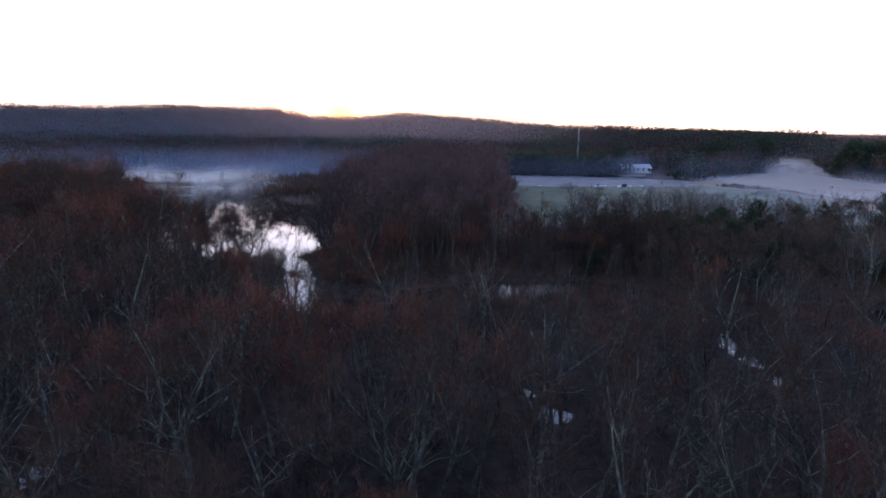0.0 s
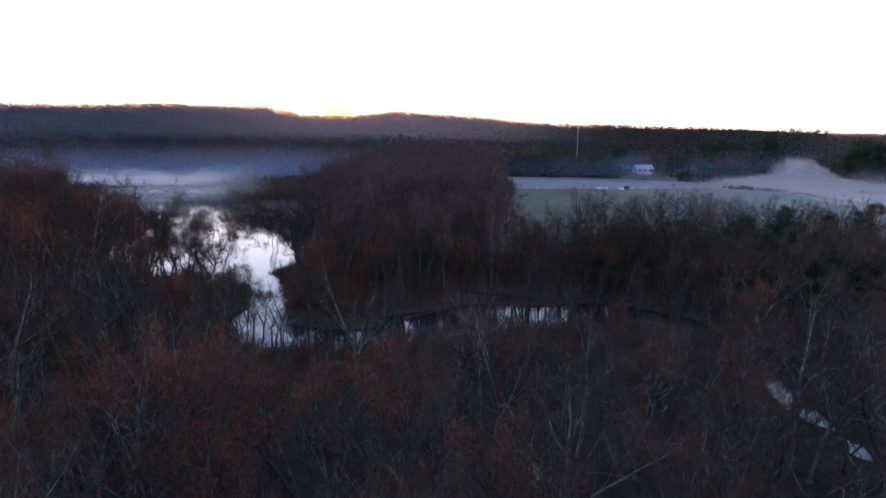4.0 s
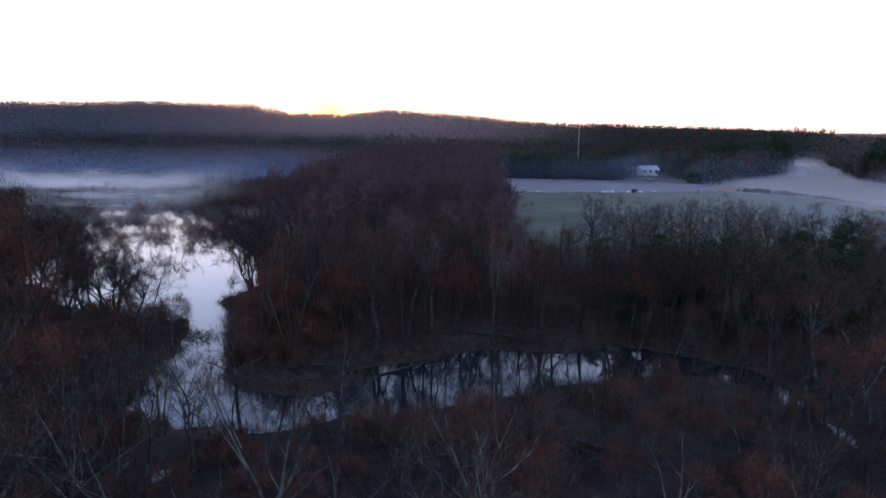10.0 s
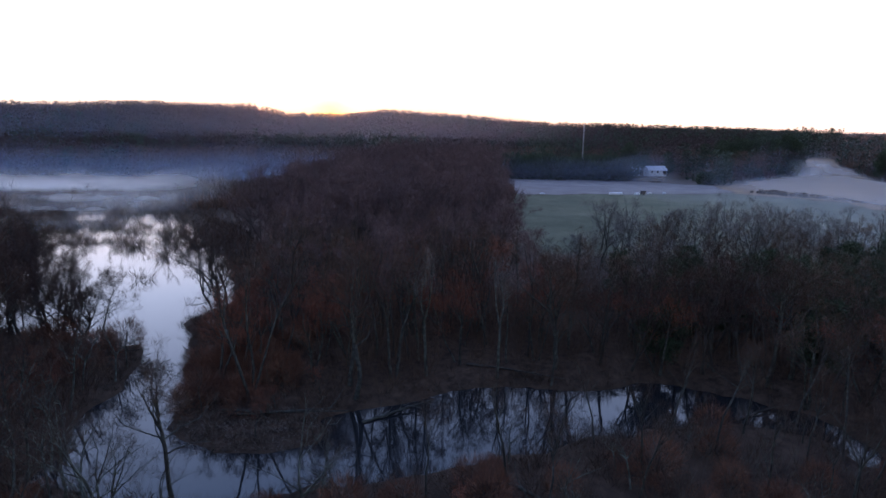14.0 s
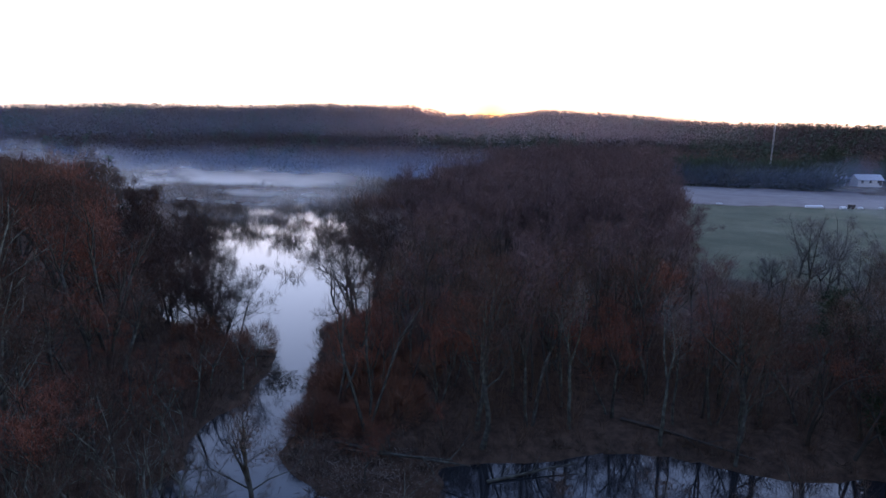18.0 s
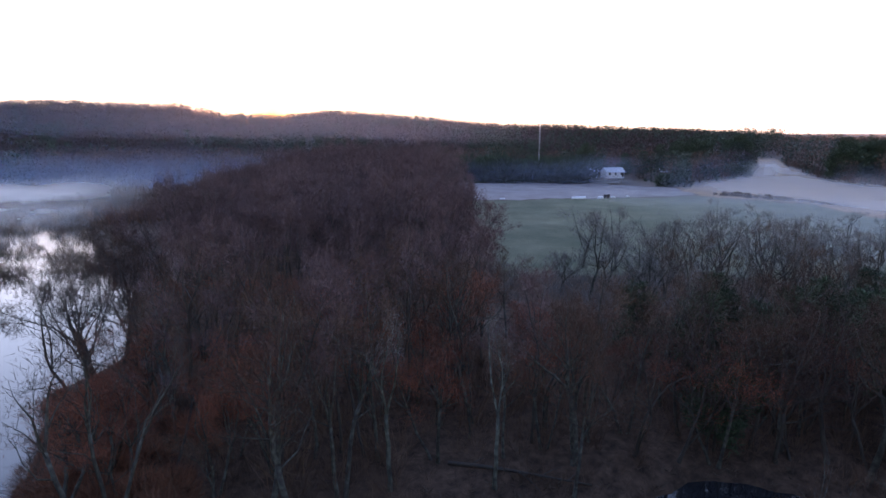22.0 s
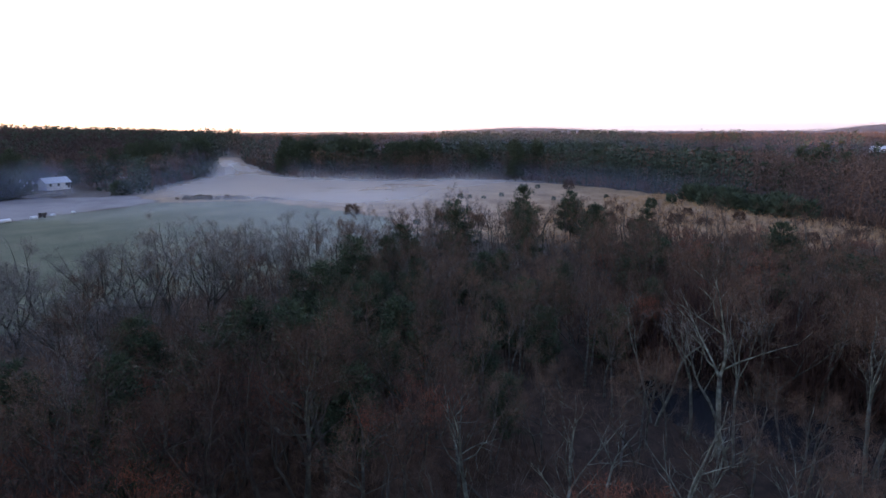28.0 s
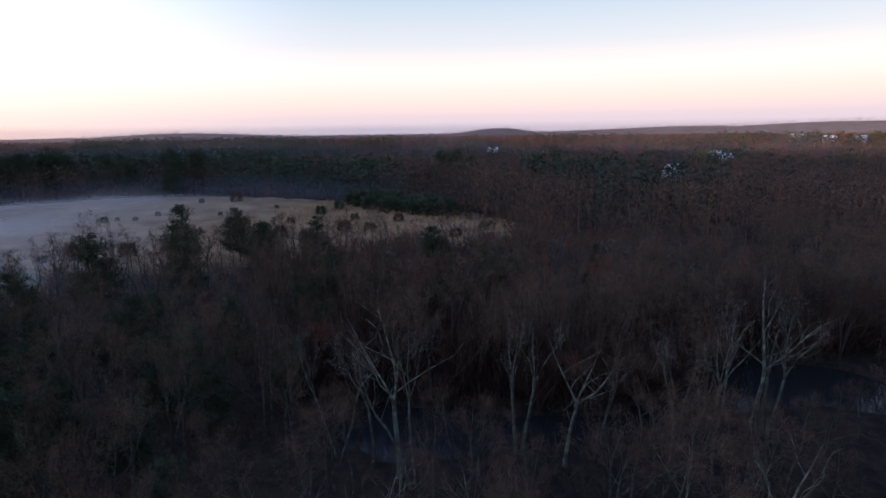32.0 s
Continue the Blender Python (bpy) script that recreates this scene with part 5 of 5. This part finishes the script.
def house(x, y, turn, w, d, h, label, z=None, rise=2.4, coat=None):
    e = tagged(new("house"), label, "house", "houses beyond the field")
    e.location, e.rotation_euler = (x, y, float(land(x, y)) if z is None else z), (0, 0, turn)
    body, bf = box(0, 0, h / 2 - 0.3, w, d, h + 0.6)
    gv = np.array([(-w / 2, -d / 2, h), (-w / 2, d / 2, h), (-w / 2, 0, h + rise), (w / 2, -d / 2, h), (w / 2, d / 2, h), (w / 2, 0, h + rise)])
    part("wall", tri_mesh("wall", *gather([(body, bf), (gv, np.array([(0, 2, 1), (3, 4, 5)]))]), coat or WHITE), e)
    for s in (-1, 1):
        o = 0.5
        y1, z1 = s * (d / 2 + o), h - o * rise / (d / 2)
        top = np.array([(-w / 2 - o, 0, h + rise), (w / 2 + o, 0, h + rise), (w / 2 + o, y1, z1), (-w / 2 - o, y1, z1)])
        v = np.concatenate([top + [0, 0, 0.03], top + [0, 0, 0.22]])
        f = np.array([(0, 1, 2), (0, 2, 3), (4, 6, 5), (4, 7, 6), (0, 4, 5), (0, 5, 1), (1, 5, 6), (1, 6, 2), (2, 6, 7), (2, 7, 3), (3, 7, 4), (3, 4, 0)])
        part("roof", tri_mesh("roof", v, f, ROOF), e, "grey shingled roof slope")
    part("chimney", tri_mesh("chimney", *box(w * 0.2, d * 0.1, h + rise, 0.8, 0.8, 1.8), DARKBARK), e, "dark brick chimney")
    for side in (-1, 1):
        for k in range(int(w / 3) if coat is None else int(w / 5)):
            for lev in range(max(1, int(h / 2.6)) if coat is None else 1):
                wx, wz = -w / 2 + 1.5 + k * (3 if coat is None else 5), 1.5 + lev * 2.6
                win = part("window", tri_mesh("window", *box(wx, side * (d / 2 + 0.03), wz, 1.15, 0.12, 1.45), WHITE), e)
                part("pane", tri_mesh("pane", *box(wx, side * (d / 2 + 0.08), wz, 0.9, 0.06, 1.2), GLASS), win, "dark window glass")
    part("door", tri_mesh("door", *box(w / 2 - 0.7, -(d / 2 + 0.05), 1.0, 1.0, 0.1, 2.05), RUST), e, "dark front door")


house(86, 301, 0.15, 7, 5.5, 2.5, "white house with a pale roof behind the field", z=3.2, rise=1.8)
house(97.5, 300, 0.15, 9, 6, 2.3, "long low white house with a pale roof", z=3.0, rise=1.8)
house(150, 352, -0.2, 9, 7, 3.4, "white house half hidden among pines")
house(22, 318, 0.3, 8, 6, 3.4, "white house glimpsed past the wood's end", z=1.0)
house(308, -53, -0.9, 9, 7, 5.0, "pale house with a grey roof among bare trees", rise=3.0, coat=GREYWALL)
house(447, -127, 1.0, 8, 6, 5.5, "white house far off in the woods", coat=GREYWALL)
house(432, -131, 0.4, 7, 6, 5.0, "small white house far off in the woods", coat=GREYWALL)
house(600, 34, 1.4, 10, 7, 3.0, "long pale grey hall far off among trees", rise=2.0, coat=GREYWALL)
house(690, -345, 0.8, 13, 8, 6.0, "white building on the far wooded slope", coat=GREYWALL)
house(672, -366, 0.8, 11, 8, 6.0, "white building on the far wooded slope", coat=GREYWALL)
house(753, -342, 0.8, 16, 9, 8.0, "white building on the far wooded slope", coat=GREYWALL)


def mast(x, y, height):
    e = tagged(new("radio_mast"), "slim pale lattice mast rising above the evergreens", "mast")
    e.location = (x, y, float(land(x, y)))
    r = 0.3
    feet = [np.array([r * math.cos(a), r * math.sin(a), 0]) for a in (0.3, 0.3 + 2.094, 0.3 + 4.189)]
    for f in feet:
        part("leg", tri_mesh("leg", *tube([f, f + [0, 0, height]], [0.055, 0.045], 5), STEEL), e)
    n = int(height / 1.6)
    for k in range(n):
        for i in range(3):
            a, b = feet[i] + [0, 0, k * height / n], feet[(i + 1) % 3] + [0, 0, (k + 1) * height / n]
            part("brace", tri_mesh("brace", *tube([a, b], [0.025, 0.025], 3), STEEL), e)
    part("antenna", tri_mesh("antenna", *tube([(0, 0, height), (0, 0, height + 1.6)], [0.05, 0.02], 5), STEEL), e)


mast(61.5, 300, 26.3)


def covered_row(x, y, turn, length, wide, high):
    rng = np.random.default_rng(int(x * 10))
    n = 14
    pts = np.column_stack([np.linspace(-length / 2, length / 2, n), rng.normal(size=n) * 0.04, np.full(n, 0.1)])
    v, f = tube(pts, np.r_[0.05, np.full(n - 2, 1.0), 0.05], 10)
    v[:, 1] *= wide / 2
    v[:, 2] = np.maximum((v[:, 2] - 0.1) * high + 0.05, -0.05) + rng.normal(size=len(v)) * 0.02
    e = tagged(new("covered_pile"), "long low pile under white plastic at the field's edge", "pile")
    e.location, e.rotation_euler = (x, y, float(land(x, y))), (0, 0, turn)
    part("sheet", tri_mesh("sheet", v, f, TARP, True), e)


covered_row(58, 224.5, 0.2, 5.6, 1.5, 0.75)
covered_row(66.5, 227, 0.2, 1.9, 1.2, 0.8)
covered_row(72, 229.5, 0.2, 0.9, 0.8, 0.6)
covered_row(78, 231.5, 0.2, 1.0, 0.8, 0.55)
covered_row(30, 217, 0.2, 1.6, 0.8, 0.3)


def hay_cart(x, y):
    e = tagged(new("field_cart"), "small dark farm cart standing beside white bundles", "cart")
    e.location, e.rotation_euler = (x, y, float(land(x, y))), (0, 0, 0.4)
    part("body", tri_mesh("body", *box(0, 0, 1.05, 1.7, 1.1, 0.8), RUST), e)
    part("drawbar", tri_mesh("drawbar", *tube([(0.8, 0, 0.7), (2.0, 0, 0.35)], [0.05, 0.04], 5), STEEL), e)
    for s in (-1, 1):
        w = tube([(-0.1, s * 0.62, 0.42), (-0.1, s * 0.80, 0.42)], [0.42, 0.42], 14)
        part("wheel", tri_mesh("wheel", w[0], w[1], RUST), e, "dark rubber wheel")


hay_cart(69, 227.8)


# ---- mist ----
# HAZE and DIM_HAZE put the blue dimming of distant air into sheet colour.
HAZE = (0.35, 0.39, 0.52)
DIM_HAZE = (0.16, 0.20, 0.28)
PALE_MIST = (0.98, 0.94, 0.89)


def smooth(x):
    x = np.clip(x, 0, 1)
    return x * x * (3 - 2 * x)


def vapour(name, gx, gy, gz, thick, alpha, scale, low, tint, label):
    h, w = gx.shape
    v = np.stack([gx, gy, gz], -1).reshape(-1, 3)
    i = (np.arange(h - 1)[:, None] * w + np.arange(w - 1)).ravel()
    f = np.concatenate([np.stack([i, i + 1, i + w + 1], 1), np.stack([i, i + w + 1, i + w], 1)])
    me = tri_mesh(name, v, f, mist_material(name, alpha, scale, low, tint), True)
    me.attributes.new("thick", "FLOAT", "POINT").data.foreach_set("value", np.asarray(thick, np.float32).ravel())
    tagged(new(name, me), label, "mist", kind="stuff")


def mist(name, x0, x1, y0, y1, z, alpha, scale=0.03, low=0.3, label="thin white morning mist lying over the ground", over=None, tint=PALE_MIST, bump=0.4, size=40, n=60, where=None):
    """A lying sheet of mist, thinning out to its rim."""
    gx, gy = np.meshgrid(np.linspace(x0, x1, n), np.linspace(y0, y1, n))
    gz = float(z) + bump * (vnoise(gx, gy, size, 61) + 0.5 * vnoise(gx, gy, size * 0.45, 62)) if over is None else np.maximum(land(gx, gy) + over, z)
    u, v = (gx - x0) / (x1 - x0) * 2 - 1, (gy - y0) / (y1 - y0) * 2 - 1
    thick = smooth((1 - np.hypot(u, v)) / 0.35)
    if where is not None:
        thick = thick * where(gx, gy)
    vapour(name, gx, gy, gz, thick, alpha, scale, low, tint, label)


def veil(name, line, top, alpha, scale=0.03, low=0.25, tint=PALE_MIST, label="soft bank of morning mist", foot=0.0, bulge=0.5, ends=0.15, wavy=1.0):
    """A standing bank of mist along a line: densest at part of its height, fading out upwards and to its ends."""
    line = np.array(line, float)
    run = np.r_[0, np.cumsum(np.hypot(*np.diff(line, axis=0).T))]
    s = np.linspace(0, run[-1], 90)
    x, y = np.interp(s, run, line[:, 0]), np.interp(s, run, line[:, 1])
    h = np.linspace(0, 1, 14)
    gx, gy = np.repeat(x[None], 14, 0), np.repeat(y[None], 14, 0)
    gz = h[:, None] * top * (1 + wavy * (0.3 * vnoise(x, y, 30, 71) + 0.15 * vnoise(x, y, 11, 72)))[None] + np.maximum(land(x, y), 0)[None] * 0.5 - 0.3
    up = (foot + (1 - foot) * smooth(h / max(bulge, 0.01))) * smooth((1 - h) / (1 - bulge))
    e = s / run[-1]
    thick = up[:, None] * (smooth(e / ends) * smooth((1 - e) / ends))[None]
    vapour(name, gx, gy, gz, thick, alpha, scale, low, tint, label)


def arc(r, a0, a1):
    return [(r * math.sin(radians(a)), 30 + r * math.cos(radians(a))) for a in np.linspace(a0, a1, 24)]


def in_meadow(gx, gy):
    jx, jy = gx + 6 * vnoise(gx, gy, 25, 73), gy + 6 * vnoise(gx, gy, 25, 74)
    near = sum(inside(jx + dx, jy + dy, MEADOW).astype(float) for dx in (-6, 0, 6) for dy in (-8, 0, 8)) / 9
    return near * smooth((gy - 108 - 14 * vnoise(gx, gy, 30, 75)) / 70)


LAKE = "white mist lying on the far pond"
mist("lake_mist", -560, 20, 120, 262, 1.4, 0.13, 0.05, 0.15, LAKE, bump=0.4, size=16, where=lambda x, y: smooth((y - 178 + 20 * vnoise(x, y, 22, 81)) / 60))
veil("lake_mist", [(-200, 128), (-130, 140), (-80, 150), (-62, 156)], 6.0, 0.14, 0.05, 0.3, label=LAKE, foot=0.2, bulge=0.3)
veil("lake_mist", [(-260, 158), (-170, 164), (-100, 172), (-62, 178)], 7.5, 0.38, 0.05, 0.3, label=LAKE, foot=0.2, bulge=0.3, wavy=1.5)
veil("lake_mist", [(-330, 186), (-220, 191), (-140, 195), (-72, 199)], 9.0, 0.62, 0.05, 0.28, label=LAKE, foot=0.2, bulge=0.3, wavy=1.6)
veil("lake_mist", [(-400, 216), (-260, 219), (-150, 223), (-76, 226)], 11.0, 0.8, 0.04, 0.22, label=LAKE, foot=0.2, bulge=0.3, wavy=1.5)
veil("lake_mist", [(-440, 262), (-340, 258), (-260, 250), (-190, 244)], 20, 0.45, 0.03, 0.15, label=LAKE, foot=1.0, bulge=0.2, ends=0.35)
# Standing tinted sheets imitate aerial haze before the ridge, woods and hills.
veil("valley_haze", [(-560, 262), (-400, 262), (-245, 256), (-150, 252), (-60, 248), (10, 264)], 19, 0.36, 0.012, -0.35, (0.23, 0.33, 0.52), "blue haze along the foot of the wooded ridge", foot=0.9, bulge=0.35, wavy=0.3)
veil("slope_haze", arc(425, -84, 20), 62, 0.26, 0.008, -0.35, DIM_HAZE, "tinted sheet painting blue distance haze over the far slope", foot=1.0, bulge=0.3, ends=0.3, wavy=0.1)
# Added sheet: its rosy tint paints the sun's glow on the slope.
veil("painted_sun_glow", arc(418, -36, 18), 60, 0.3, 0.008, -0.35, (0.5, 0.33, 0.29), "rosy-tinted sheet painting the sun's glow on the slope", foot=0.8, bulge=0.5, ends=0.42, wavy=0.1)
veil("hill_haze", arc(1350, 35, 142), 44, 0.32, 0.003, -0.35, HAZE, "tinted sheet painting blue distance haze over the far hills", foot=1.0, bulge=0.6, ends=0.06, wavy=0.03)
mist("field_mist", -10, 160, 200, 320, 1.0, 0.13, 0.02, 0.15, "thin mist over the bare field", tint=(0.96, 0.90, 0.84))
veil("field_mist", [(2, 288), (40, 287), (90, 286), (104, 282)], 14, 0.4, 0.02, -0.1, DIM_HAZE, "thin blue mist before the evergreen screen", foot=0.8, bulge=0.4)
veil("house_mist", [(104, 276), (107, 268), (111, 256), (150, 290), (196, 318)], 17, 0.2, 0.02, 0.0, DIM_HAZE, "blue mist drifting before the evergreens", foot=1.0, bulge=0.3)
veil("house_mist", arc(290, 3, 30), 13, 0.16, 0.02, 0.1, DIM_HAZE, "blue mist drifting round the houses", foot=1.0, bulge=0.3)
mist("field_mist", 34, 190, 104, 236, 1.6, 0.2, 0.03, 0.1, "thin white mist over the green field", tint=(0.96, 0.93, 0.9), where=lambda x, y: smooth((x - 44 - 0.2 * (y - 130)) / 60))
mist("meadow_mist", 80, 290, 90, 440, 0.5, 0.31, 0.035, 0.12, "white mist over the open meadow", tint=(0.96, 0.92, 0.88), over=1.3, where=in_meadow)
veil("house_mist", [(74, 292), (86, 290), (96, 290), (106, 291)], 4, 0.3, 0.05, 0.2, label="white mist lying round the houses", foot=1.0, bulge=0.3, ends=0.3)
veil("gap_mist", [(160, 297), (172, 304), (184, 310), (196, 315)], 12, 0.36, 0.04, 0.12, label="plume of white mist in the gap between the woods", foot=1.0, bulge=0.25, ends=0.4)
veil("wood_haze", [(226, 340), (200, 292), (194, 268), (200, 243), (212, 218), (236, 194), (243, 165), (237, 130), (223, 94), (191, 43)], 12, 0.24, 0.02, -0.1, DIM_HAZE, "dim tinted sheet painting haze at the foot of the far wood", foot=1.0, bulge=0.35, ends=0.25, wavy=0.15)
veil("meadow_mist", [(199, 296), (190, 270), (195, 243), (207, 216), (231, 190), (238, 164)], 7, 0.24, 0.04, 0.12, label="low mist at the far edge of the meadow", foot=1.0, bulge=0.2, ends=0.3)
veil("far_haze", arc(420, 30, 142), 26, 0.22, 0.01, 0.0, DIM_HAZE, "dim tinted sheet painting distance haze over the far woods", foot=1.0, bulge=0.4)
